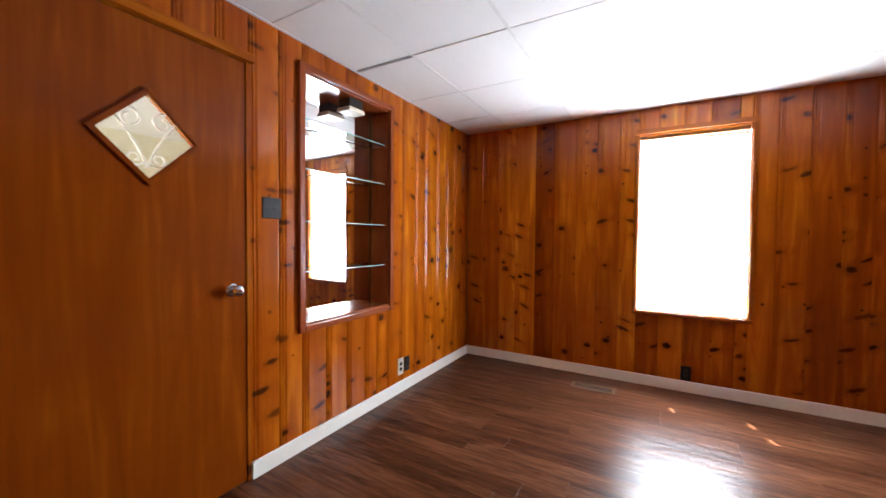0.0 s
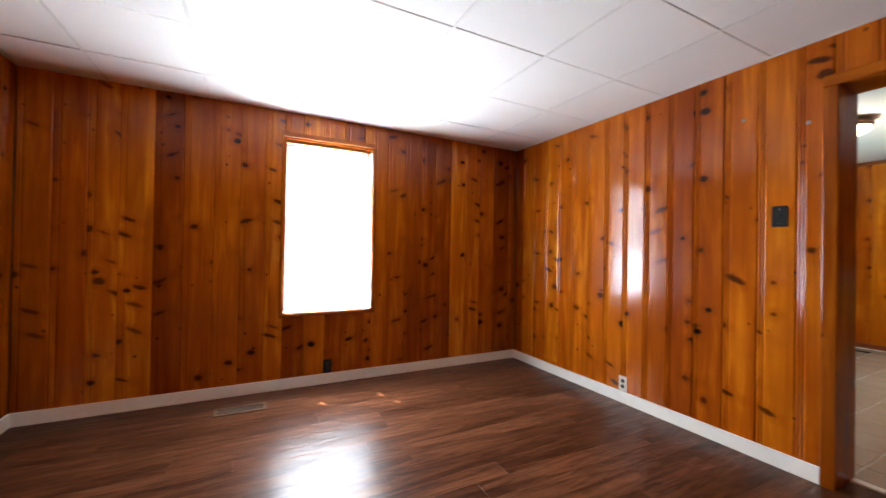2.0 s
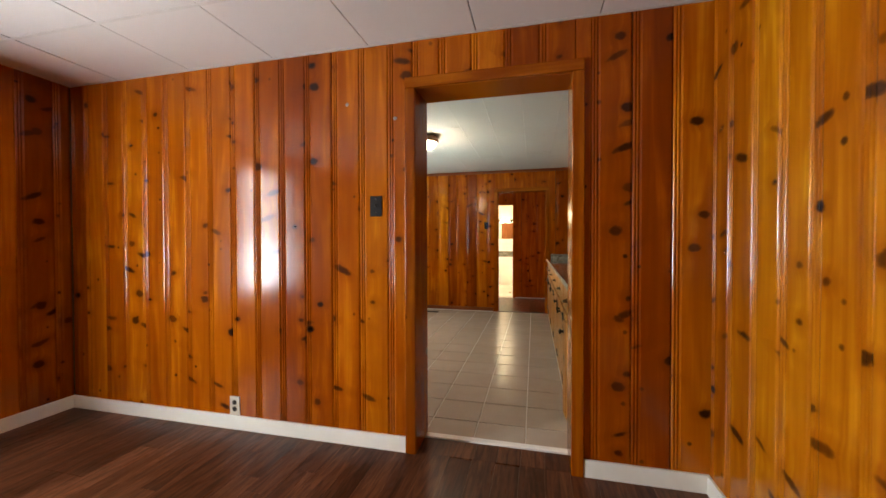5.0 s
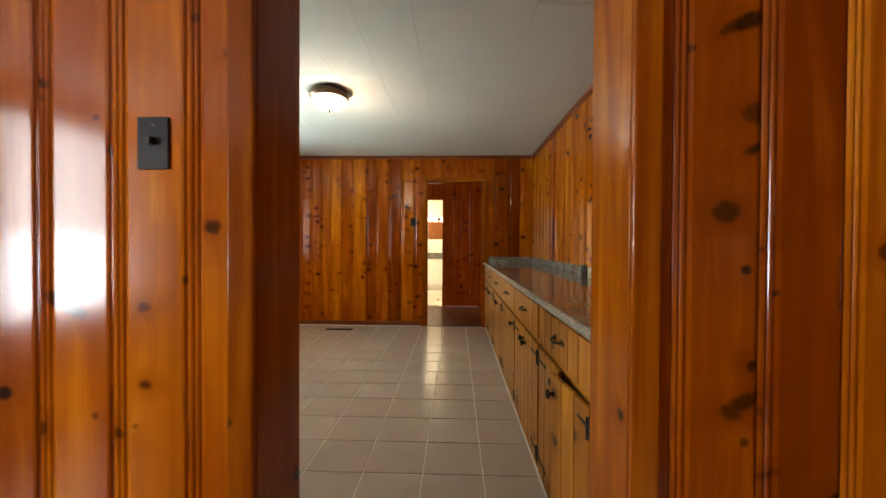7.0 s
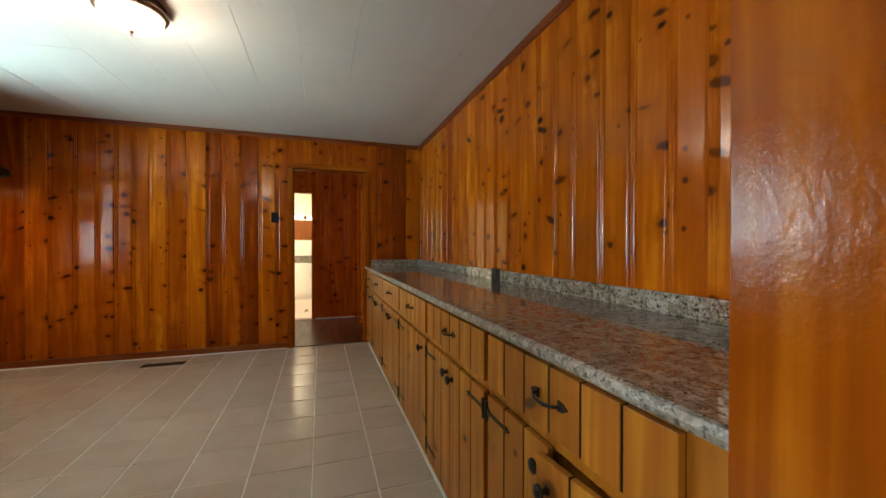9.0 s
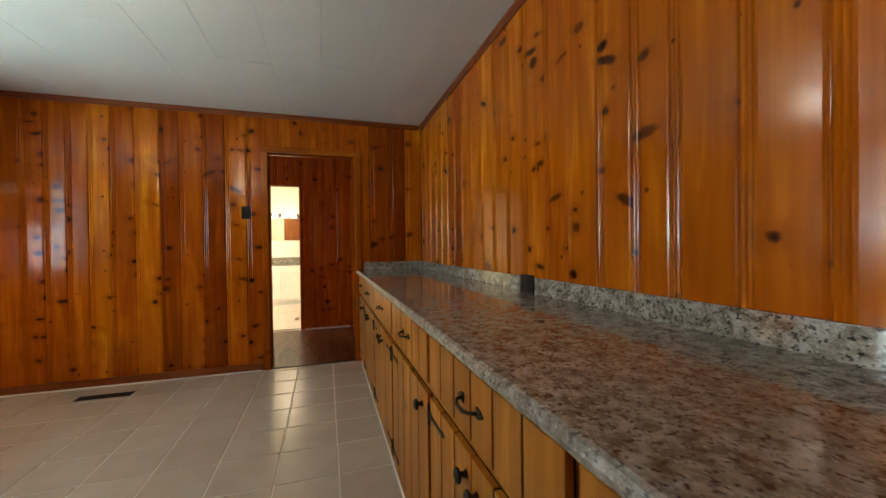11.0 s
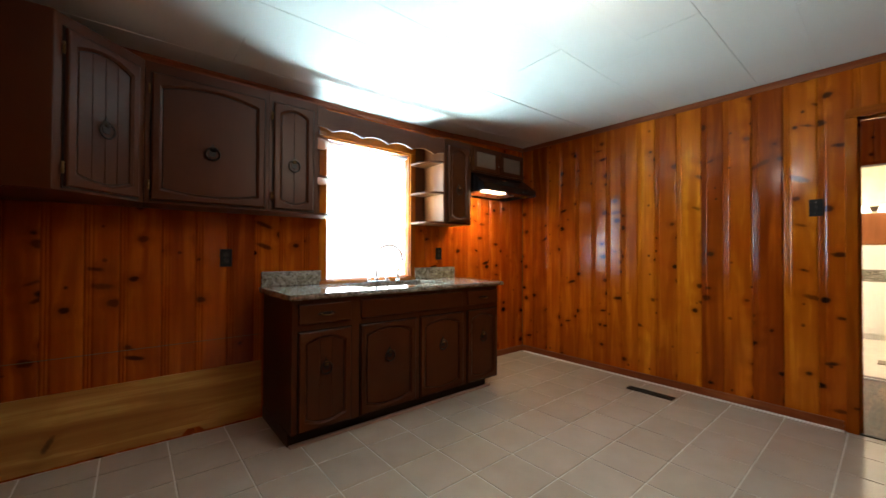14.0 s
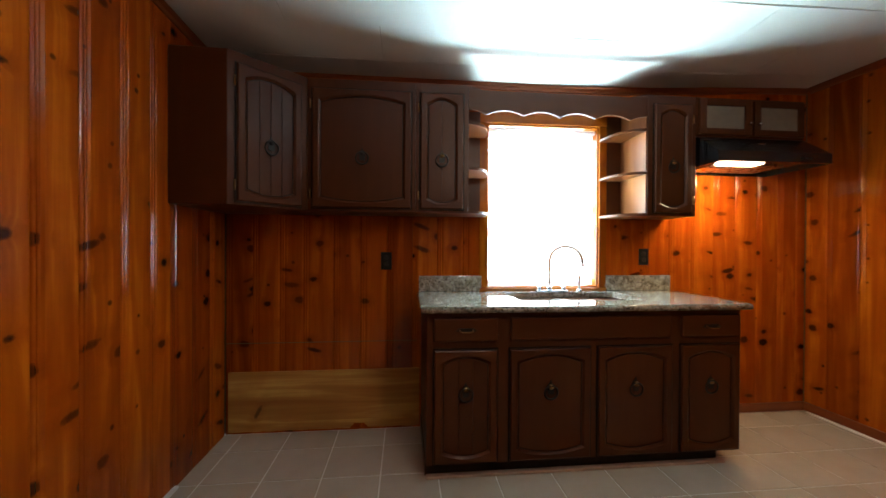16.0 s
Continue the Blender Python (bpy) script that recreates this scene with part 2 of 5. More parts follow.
def granite(name, gloss):
    m = Mat(name)
    v = m.coords(False)
    warp = m.noise(v, 26.0, 3.0)
    big = m.noise(v, 38.0, 4.0, 0.65, 0.5)
    mid = m.noise(v, 92.0, 3.0, 0.6)
    d, col = m.cells(v, 230.0)
    c = m.mix(m.ramp(big, (0.38, 0.0), (0.62, 1.0)), (0.288, 0.264, 0.212), (0.116, 0.094, 0.062))
    c = m.mix(m.ramp(warp, (0.47, 0.0), (0.62, 0.5)), c, (0.47, 0.455, 0.41))
    c = m.mix(m.ramp(mid, (0.555, 0.0), (0.61, 0.95)), c, (0.022, 0.018, 0.015))
    c = m.mix(m.math("MULTIPLY", m.math("LESS_THAN", m.xyz(col)[0], 0.10), 0.4), c, (0.10, 0.075, 0.055))
    c = m.mix(m.math("MULTIPLY", m.math("LESS_THAN", m.xyz(col)[1], 0.08), 0.3), c, (0.66, 0.64, 0.6))
    m.set(color=c, rough=m.math("ADD", m.math("MULTIPLY", mid, 0.05), gloss), spec=0.65, normal=m.bump(big, 0.04, 0.001))
    return m.m


def tile_mat():
    m = Mat("beige_floor_tile")
    v = m.coords()
    n1, n2 = m.noise(v, 5.0, 3.0), m.noise(v, 70.0, 3.0, 0.6)
    tone = m.ramp(m.random(), (0.0, (0.425, 0.350, 0.282)), (1.0, (0.465, 0.388, 0.316)))
    c = m.mix(m.ramp(n1, (0.3, 0.0), (0.7, 0.7)), tone, m.mix(1.0, tone, (0.84, 0.82, 0.80), "MULTIPLY"))
    c = m.mix(m.ramp(n2, (0.45, 0.0), (0.75, 0.12)), c, (0.44, 0.385, 0.335))
    m.set(color=c, rough=m.math("ADD", m.math("MULTIPLY", n1, 0.05), 0.205), spec=0.5, normal=m.bump(n1, 0.35, 0.0015))
    return m.m


def plain(name, color, rough=0.5, metal=0.0, grain=30.0, amount=0.12, relief=0.06, **more):
    """Paint, plastic or metal with slight blotches and relief."""
    m = Mat(name)
    v = m.coords()
    n1, n2 = m.noise(v, grain, 3.0), m.noise(v, grain * 0.12, 2.0)
    dark = tuple(k * (1 - 2.2 * amount) for k in color)
    c = m.mix(m.ramp(m.math("ADD", m.math("MULTIPLY", n1, 0.5), m.math("MULTIPLY", n2, 0.5)), (0.3, 0.0), (0.75, 1.0)), color, dark)
    m.set(color=c, rough=m.math("ADD", m.math("MULTIPLY", n1, 0.14), max(rough - 0.07, 0.02)), metal=metal, normal=m.bump(n1, relief, 0.001), **more)
    return m.m


def ceiling_mat(name, color, grain):
    m = Mat(name)
    v = m.coords(False)
    isle = m.n.new("ShaderNodeNewGeometry").outputs["Random Per Island"]
    n1, n2 = m.noise(v, grain, 4.0, 0.65), m.noise(v, 1.7, 2.0)
    c = m.mix(m.ramp(n2, (0.35, 0.0), (0.7, 0.35)), color, tuple(k * 0.86 for k in color))
    c = m.mix(m.math("MULTIPLY", isle, 0.12), c, tuple(k * 0.7 for k in color))
    m.set(color=c, rough=0.8, spec=0.2, normal=m.bump(n1, 0.25, 0.002))
    return m.m


M_GLAZE = plain("dark_glaze", (0.010, 0.004, 0.002), 0.6, spec=0.15)
M_FLOOR = laminate()
M_GRANITE = granite("speckled_granite", 0.03)
M_GRANITE_EDGE = granite("chiselled_granite", 0.42)
M_TILE = tile_mat()
M_GROUT = plain("pale_grout", (0.68, 0.62, 0.54), 0.85, grain=90)
M_CEIL = ceiling_mat("white_ceiling_panel", (0.74, 0.74, 0.73), 55)
M_CEIL_K = ceiling_mat("painted_fibreboard", (0.59, 0.585, 0.565), 90)
M_TBAR = plain("white_ceiling_grid", (0.72, 0.72, 0.70), 0.5, grain=12)
# near-black that paints in the shade of hollows, also the base under planks
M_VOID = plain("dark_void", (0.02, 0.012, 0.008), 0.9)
M_WHITE = plain("white_paint", (0.82, 0.80, 0.76), 0.4, grain=14, amount=0.04)
M_BASE = plain("off_white_gloss", (0.80, 0.80, 0.73), 0.35, grain=14, amount=0.05)
M_PLUG = plain("grey_filler", (0.30, 0.29, 0.25), 0.6, spec=0.2)
M_CAULK = plain("white_caulk", (0.72, 0.69, 0.64), 0.7, grain=40)
M_STUD = plain("wall_core", (0.12, 0.07, 0.035), 0.9)
M_OUTER = plain("outer_wall", (0.55, 0.52, 0.48), 0.8)
M_BATH_FLOOR = plain("pale_vinyl", (0.66, 0.56, 0.49), 0.5, grain=22)
M_CREAM = plain("cream_paint", (0.66, 0.60, 0.42), 0.6, grain=10)
M_BLACK = plain("black_plastic", (0.008, 0.007, 0.0065), 0.5, spec=0.2)
M_BROWN = plain("brown_plastic", (0.022, 0.015, 0.011), 0.45, spec=0.25)
M_ALMOND = plain("ivory_plastic", (0.62, 0.57, 0.46), 0.4)
M_IRON = plain("wrought_iron", (0.022, 0.018, 0.016), 0.45, 0.6, relief=0.3)
M_BRASS = plain("aged_brass", (0.30, 0.17, 0.06), 0.35, 0.9)
M_CHROME = plain("chrome", (0.55, 0.56, 0.58), 0.10, 1.0, amount=0.03, relief=0.01)
M_STEEL = plain("brushed_steel", (0.58, 0.59, 0.60), 0.28, 1.0, amount=0.06)
M_NICKEL = plain("bronze_rim", (0.20, 0.125, 0.080), 0.30, 0.85)
M_VENT = plain("tan_register", (0.19, 0.12, 0.07), 0.45, 0.4)
M_VENT_K = plain("dark_register", (0.016, 0.009, 0.005), 0.7, 0.0, spec=0.1)
M_HOOD = plain("black_enamel", (0.010, 0.010, 0.012), 0.22, amount=0.05)
M_PANEL = plain("grey_brown_panel", (0.155, 0.120, 0.088), 0.5)
M_MASON = plain("pinkish_quarter_round", (0.42, 0.27, 0.20), 0.6)
def translucent(name, color):
    m = Mat(name)
    v = m.coords()
    c = m.mix(m.ramp(m.noise(v, 9.0, 2.0), (0.3, 0.0), (0.7, 1.0)), color, tuple(k * 0.94 for k in color))
    m.set(color=c, rough=0.55)
    t = m.n.new("ShaderNodeBsdfTranslucent")
    m.put(t.inputs["Color"], c)
    x = m.n.new("ShaderNodeMixShader")
    x.inputs[0].default_value = 0.55
    m.l.new(m.p.outputs[0], x.inputs[1])
    m.l.new(t.outputs[0], x.inputs[2])
    m.l.new(x.outputs[0], m.n["Material Output"].inputs[0])
    return m.m


M_SHADE = translucent("white_shade", (0.84, 0.84, 0.82))
M_SLAT = translucent("white_slat", (0.84, 0.84, 0.82))
M_SCROLL = plain("scroll_enamel", (0.80, 0.77, 0.68), 0.35)
M_MIRROR = Mat("mirror").set(color=(0.86, 0.87, 0.87, 1), metal=1.0, rough=0.015).m
M_GLASS = Mat("clear_glass").set(color=(0.80, 1.0, 0.93, 1), rough=0.02, trans=1.0, ior=1.45).m
M_GLASS_EDGE = plain("glass_edge", (0.30, 0.52, 0.44), 0.15, grain=60, amount=0.06)
M_PANE = Mat("window_glass").set(color=(0.97, 0.99, 0.98, 1), rough=0.0, trans=1.0, ior=1.45).m
M_GLOBE = Mat("lit_frosted_glass").set(color=(0.9, 0.87, 0.8, 1), rough=0.4, glow=(1.0, 0.86, 0.64, 1), glow_power=1.10).m
M_BATHGLOBE = Mat("lit_vanity_glass").set(color=(0.9, 0.87, 0.8, 1), rough=0.4, glow=(1.0, 0.84, 0.58, 1), glow_power=0.62).m
M_LENS = Mat("lit_hood_lens").set(color=(0.9, 0.87, 0.8, 1), rough=0.4, glow=(1.0, 0.80, 0.50, 1), glow_power=1.14).m
M_DIFFUSER = plain("cream_diffuser", (0.70, 0.64, 0.50), 0.4)


# ---- shape helpers ----
def box(bm, x0, x1, y0, y1, z0, z1, bevel=0.0, turn=None):
    m = Matrix.Translation(((x0 + x1) / 2, (y0 + y1) / 2, (z0 + z1) / 2)) @ Matrix.Diagonal((abs(x1 - x0), abs(y1 - y0), abs(z1 - z0), 1))
    made = bmesh.ops.create_cube(bm, size=1, matrix=(turn or Matrix()) @ m)
    if bevel:
        edges = list({e for v in made["verts"] for e in v.link_edges})
        bmesh.ops.bevel(bm, geom=edges, offset=bevel, segments=2, profile=0.6, affect="EDGES")
    return bm


def lathe(bm, profile, segments=24, m=None):
    """Turns (radius, height) pairs round the z axis."""
    m = m or Matrix()
    rings = []
    for r, h in profile:
        rings.append([bm.verts.new(m @ Vector((max(r, 1e-4) * math.cos(i * math.tau / segments), max(r, 1e-4) * math.sin(i * math.tau / segments), h))) for i in range(segments)])
    for a, b in zip(rings, rings[1:]):
        for i in range(segments):
            bm.faces.new((a[i], a[(i + 1) % segments], b[(i + 1) % segments], b[i])).smooth = True
    bm.faces.new(rings[0][::-1])
    bm.faces.new(rings[-1])
    return bm


def tube(bm, points, radius, segments=8):
    """A round bar along points; radius a number or one a point."""
    pts = [Vector(p) for p in points]
    rings = []
    for i, p in enumerate(pts):
        d = (pts[min(i + 1, len(pts) - 1)] - pts[max(i - 1, 0)]).normalized()
        side = d.cross(Vector((0.13, 0.31, 0.94))).normalized()
        up = side.cross(d)
        r = radius[i] if isinstance(radius, (list, tuple)) else radius
        rings.append([bm.verts.new(p + r * (side * math.cos(k * math.tau / segments) + up * math.sin(k * math.tau / segments))) for k in range(segments)])
    for a, b in zip(rings, rings[1:]):
        for k in range(segments):
            bm.faces.new((a[k], a[(k + 1) % segments], b[(k + 1) % segments], b[k])).smooth = True
    bm.faces.new(rings[0][::-1])
    bm.faces.new(rings[-1])
    return bm


def prism(bm, outline, depth, m=None, bevel=0.0):
    """A plate: an outline of (x, z) pairs in the plane y = 0, thickened to y = depth."""
    m = m or Matrix()
    front = [bm.verts.new(m @ Vector((x, 0, z))) for x, z in outline]
    back = [bm.verts.new(m @ Vector((x, depth, z))) for x, z in outline]
    n = len(outline)
    bm.faces.new(front)
    bm.faces.new(back[::-1])
    for i in range(n):
        bm.faces.new((front[i], back[i], back[(i + 1) % n], front[(i + 1) % n]))
    if bevel:
        edges = [e for v in front for e in v.link_edges if e.other_vert(v) in front]
        bmesh.ops.bevel(bm, geom=list(set(edges)), offset=bevel, segments=2, profile=0.6, affect="EDGES")
    return bm


def mesh(bm, material, name):
    bmesh.ops.recalc_face_normals(bm, faces=bm.faces)
    me = bpy.data.meshes.new(name)
    bm.to_mesh(me)
    bm.free()
    me.materials.append(material)
    return me


def part(name, bm, material, parent, label=""):
    ob = new(name, mesh(bm, material, name))
    ob.parent = parent
    if label:
        tagged(ob, label)
    return ob


def thing(name, m, label, category, group="", kind=""):
    ob = new(name)
    ob.empty_display_size = 0.05
    ob.matrix_basis = m
    return tagged(ob, label, category, group, kind)


def single(name, bm, material, label, category, kind="", m=None, group=""):
    ob = new(name, mesh(bm, material, name))
    if m:
        ob.matrix_basis = m
    return tagged(ob, label, category, group, kind)


def structure(name, boxes, material, label, category, bevel=0.0):
    bm = bmesh.new()
    for b in boxes:
        box(bm, *b, bevel=bevel)
    return single(name, bm, material, label, category, "structure")


# ---- plan ----
RW, RE, RS, RN, RC = -3.97, 0.02, -0.550, 3.50, 2.31      # den: wall faces and ceiling
KW, KD, KE, KS, KN, KC = 0.36, 0.25, 4.53, -0.63, 3.59, 2.43  # kitchen; KD: west face beside the doorway
T = 0.016                                                   # board thickness
D1 = (0.070, 0.897, 2.042)                                     # den doorway: y, y, height
D2 = (0.065, 0.865, 2.06)                                   # hall doorway
W1 = (-2.375, -1.625, 0.63, 2.10)                           # den window
W2 = (2.075, 2.88, 0.945, 2.08)                             # kitchen window
NI = (1.378, 2.158, 0.715, 2.158)                           # niche
HE, HC = 6.23, 2.44                                         # hall east face, ceiling

wall_west = structure("wall_west", [(-4.19, RW - T, -1.6, 0.20, 0, 2.6), (-4.19, RW - T, 0.20, 1.04, 2.06, 2.6), (-4.19, RW - T, 1.04, NI[0], 0, 2.6),
                                    (-4.19, RW - T, NI[0], NI[1], 0, NI[2]), (-4.19, RW - T, NI[0], NI[1], NI[3], 2.6),
                                    (-4.19, -4.178, NI[0], NI[1], NI[2], NI[3]), (-4.19, RW - T, NI[1], 3.7, 0, 2.6)],
                      M_STUD, "knotty pine panelled wall with a mirrored niche and a door", "wall")
wall_north = structure("wall_north", [(RW - T, W1[0], RN + T, 3.7, 0, 2.6), (W1[1], 0.03, RN + T, 3.7, 0, 2.6), (W1[0], W1[1], RN + T, 3.7, 0, W1[2]), (W1[0], W1[1], RN + T, 3.7, W1[3], 2.6)],
                       M_STUD, "orange knotty pine panelled wall round a bright window", "wall")
wall_east = structure("wall_east", [(RE + T, KD - T, RS - 0.1, D1[0] - 0.02, 0, 2.6), (RE + T, KD - T, D1[0] - 0.02, D1[1] + 0.02, D1[2] + 0.02, 2.6), (RE + T, KD - T, D1[1] + 0.02, 1.15, 0, 2.6),
                                    (RE + T, KW - T, 1.15, 3.516, 0, 2.6)],
                      M_STUD, "glossy knotty pine panelled wall with an open doorway to the kitchen", "wall")
wall_south = structure("wall_south", [(RW - T, RE + T, RS - T - 0.15, RS - T, 0, 2.6)], M_STUD, "golden knotty pine panelled wall", "wall")
kitchen_wall_north = structure("kitchen_wall_north", [(0.034, W2[0], KN + T, 3.78, 0, 2.6), (W2[1], KE + T, KN + T, 3.78, 0, 2.6), (W2[0], W2[1], KN + T, 3.78, 0, W2[2]), (W2[0], W2[1], KN + T, 3.78, W2[3], 2.6)],
                               M_STUD, "knotty pine panelled kitchen wall behind the sink", "wall")
kitchen_wall_east = structure("kitchen_wall_east", [(KE + T, KE + 0.12, KS - 0.1, D2[0] - 0.02, 0, 2.6), (KE + T, KE + 0.12, D2[0] - 0.02, D2[1] + 0.02, D2[2] + 0.02, 2.6), (KE + T, KE + 0.12, D2[1] + 0.02, 3.78, 0, 2.6)],
                              M_STUD, "knotty pine panelled kitchen wall with an open doorway to the hall", "wall")
kitchen_wall_south = structure("kitchen_wall_south", [(RE + T, KE + 0.12, KS - T - 0.12, KS - T, 0, 2.6)], M_STUD, "knotty pine panelled wall above a long counter", "wall")
hall_wall_east = structure("hall_wall_east", [(HE + T, HE + 0.12, -1.5, 0.70, 0, 2.6), (HE + T, HE + 0.12, 0.70, 1.48, 2.01, 2.6), (HE + T, HE + 0.12, 1.48, 3.8, 0, 2.6)],
                           M_STUD, "dark knotty pine hall wall with an opening to the bathroom", "wall")
hall_wall_south = structure("hall_wall_south", [(KE + 0.12, 4.95, -0.10, 0.0, 0, 2.6), (5.72, HE + T, -0.10, 0.0, 0, 2.6), (4.95, 5.72, -0.10, 0.0, 2.05, 2.6), (4.65, HE + T, -1.1, -1.0, 0, 2.6)],
                            M_HALL, "dark pine end wall of the hall with a side door opening", "wall")
hall_wall_north = structure("hall_wall_north", [(KE + 0.12, HE + T, 3.70, 3.80, 0, 2.6)], M_HALL, "dark pine far end wall of the hall", "wall")
bath_wall = structure("bath_wall", [(9.22, 9.32, 0.1, 3.0, 0, 2.6), (HE + 0.12, 9.22, 0.1, 0.2, 0, 2.6), (HE + 0.12, 9.22, 2.9, 3.0, 0, 2.6)], M_CREAM, "cream painted bathroom walls", "wall")
next_room_wall = structure("next_room_wall", [(-7.4, -7.3, -1.6, 3.2, 0, 2.6), (-7.3, -4.19, 3.1, 3.2, 0, 2.6), (-7.3, -4.19, -1.6, -1.5, 0, 2.6)], M_CREAM, "cream painted walls of the room behind the door", "wall")

# ceilings and roof
def ceiling_den():
    bm = bmesh.new()
    xs = [RW - T, -3.515, -2.915, -2.315, -1.715, -1.115, -0.52, RE + T]
    ys = [RS - T, -0.06, 0.558, 1.175, 1.80, 2.43, 3.045, RN + T]
    rng = random.Random(5)
    for i in range(7):
        for j in range(7):
            z = RC + rng.uniform(-0.002, 0.002)
            y0 = ys[j] + 0.003
            if i == 0 and j == 4:
                y0 += 0.022
            box(bm, xs[i] + 0.003, xs[i + 1] - 0.003, y0, ys[j + 1] - 0.003, z, z + 0.016, 0.0025)
    return single("ceiling", bm, M_CEIL, "white lay-in ceiling panels with thin joints", "ceiling", "structure")


ceiling_den()
bm = bmesh.new()
for x in (-3.515, -2.915, -2.315, -1.715, -1.115, -0.52):
    box(bm, x - 0.009, x + 0.009, RS, RN, RC - 0.0035, RC - 0.0015)
box(bm, RW, RW + 0.018, RS, RN, RC - 0.005, RC - 0.002)
box(bm, RE - 0.018, RE, RS, RN, RC - 0.005, RC - 0.002)
single("ceiling_grid", bm, M_TBAR, "thin white metal ceiling grid bars", "ceiling grid", "structure")
structure("ceiling_void", [(RW - T, RE + T, RS - T, RN + T, RC + 0.03, RC + 0.05)], M_VOID, "dark space above the ceiling panels", "ceiling")


def sag(x, y):
    """How far the old fibreboard ceiling hangs down above the sink wall."""
    u, v = min(max((4.50 - x) / 1.75, 0.0), 1.0), min(max((y - 1.75) / 1.80, 0.0), 1.0)
    return -0.072 * u * u * (3 - 2 * u) * v * v * (3 - 2 * v)


bm = bmesh.new()
rng = random.Random(8)
y, row = KS - T, 0
while y < KN:
    y1 = min(y + 0.333 - (0.0 if row else -0.007), KN + T)
    x = KD - T - rng.uniform(0, 1.1)
    while x < KE + T:
        x1 = x + 1.22
        z = KC + rng.uniform(-0.0012, 0.0012)
        box(bm, max(x, KD - T) + 0.001, min(x1, KE + T) - 0.0006, y + 0.0006, y1 - 0.0006, z, z + 0.02, 0.0010)
        x = x1
    y, row = y1, row + 1
for v in bm.verts:
    v.co.z += sag(v.co.x, v.co.y)
single("kitchen_ceiling", bm, M_CEIL_K, "off-white painted fibreboard ceiling with fine seams", "ceiling", "structure")
structure("hall_ceiling", [(KE + 0.12, HE + T, -1.0, 3.7, HC, HC + 0.02)], M_CEIL_K, "white hall ceiling", "ceiling")
structure("bath_ceiling", [(HE + 0.12, 9.22, 0.2, 2.9, 2.44, 2.46)], M_CREAM, "cream bathroom ceiling", "ceiling")
structure("next_room_ceiling", [(-7.3, -4.19, -1.5, 3.1, 2.36, 2.38)], M_WHITE, "white ceiling of the room behind the door", "ceiling")
structure("roof", [(-7.6, 9.6, -2.0, 4.1, 2.62, 2.72)], M_OUTER, "flat roof over the house", "roof")

# floors
floor = structure("floor", [(RW - T, RE + T, RS - T, RN + T, -0.12, -0.008)], M_VOID, "dark walnut laminate plank floor", "floor")
kitchen_floor = structure("kitchen_floor", [(0.199, KE + 0.02, KS - T, KN + T, -0.12, -0.004)], M_GROUT, "beige square floor tiles with pale grout", "floor")
hall_floor = structure("hall_floor", [(KE + 0.02, HE + 0.12, -1.0, 3.7, -0.12, -0.006)], M_VOID, "dark laminate plank hall floor", "floor")
structure("bath_floor", [(HE + 0.125, 9.22, 0.2, 2.9, -0.12, 0.002)], M_BATH_FLOOR, "pale pinkish bathroom floor", "floor")
structure("next_room_floor", [(-7.3, -4.19, -1.5, 3.1, -0.12, 0.0)], M_FLOOR, "dark floor of the room behind the door", "floor")
doorway_floor = structure("doorway_floor", [(RE + T, 0.199, D1[0] - 0.02, D1[1] + 0.02, -0.12, -0.0085)], M_VOID, "dark laminate floor running through the doorway", "floor")
bm = box(bmesh.new(), 0.200, 0.246, D1[0] - 0.01, D1[1] + 0.01, -0.004, 0.010, 0.004)
single("threshold", bm, M_WHITE, "white threshold strip between laminate and tile", "threshold", "structure")
bm = box(bmesh.new(), KE + 0.0, KE + 0.03, D2[0], D2[1], -0.004, 0.006, 0.003)
single("hall_threshold", bm, M_BROWN, "dark threshold strip at the hall", "threshold", "structure")
structure("ground", [(-60, 60, -60, 60, -0.3, -0.16)], M_OUTER, "ground outside the house", "ground")

# ---- trim ----
def baseboard(name, runs, h, d, material, label):
    ob = thing(name, Matrix(), label, "baseboard", kind="structure")
    for x0, x1, y0, y1 in runs:
        part("baseboard_length", box(bmesh.new(), x0, x1, y0, y1, 0.0, h, 0.003), material, ob)
    return ob


B = 0.014
baseboard("baseboard", [(RW, RW + B, 1.06, RN), (RW + B, RE - B, RN - B, RN), (RE - B, RE, 0.958, RN), (RE - B, RE, RS, 0.009), (RW, RE - B, RS, RS + B)], 0.088, B, M_BASE, "white painted wooden baseboard")
kb = thing("kitchen_baseboard", Matrix(), "low reddish-brown wooden baseboard", "baseboard", kind="structure")
part("baseboard_length", box(bmesh.new(), KE - 0.014, KE, 0.935, KN, 0.004, 0.068, 0.004), M_CROWN_Y, kb)
part("baseboard_length", box(bmesh.new(), 3.40, KE - 0.014, KN - 0.014, KN, 0.004, 0.068, 0.004), M_CROWN_X, kb)
kq = thing("caulk_strip", Matrix(), "white caulk line along the kitchen floor edge", "trim", kind="structure")
part("strip", box(bmesh.new(), KE - 0.040, KE - 0.014, 0.935, KN - 0.05, 0.0, 0.009, 0.003), M_CAULK, kq)
part("strip", box(bmesh.new(), KW, KW + 0.022, 2.2, 3.05, 0.0, 0.014, 0.004), M_CAULK, kq)
part("strip", box(bmesh.new(), HE - 0.03, HE - 0.004, 0.03, 0.64, 0.0, 0.018, 0.004), M_CAULK, kq)
part("strip", box(bmesh.new(), HE - 0.03, HE, 0.70, 1.48, 0.0, 0.010, 0.003), M_CAULK, kq)
crown = thing("crown_moulding", Matrix(), "narrow reddish-brown moulding under the kitchen ceiling", "moulding", kind="structure")


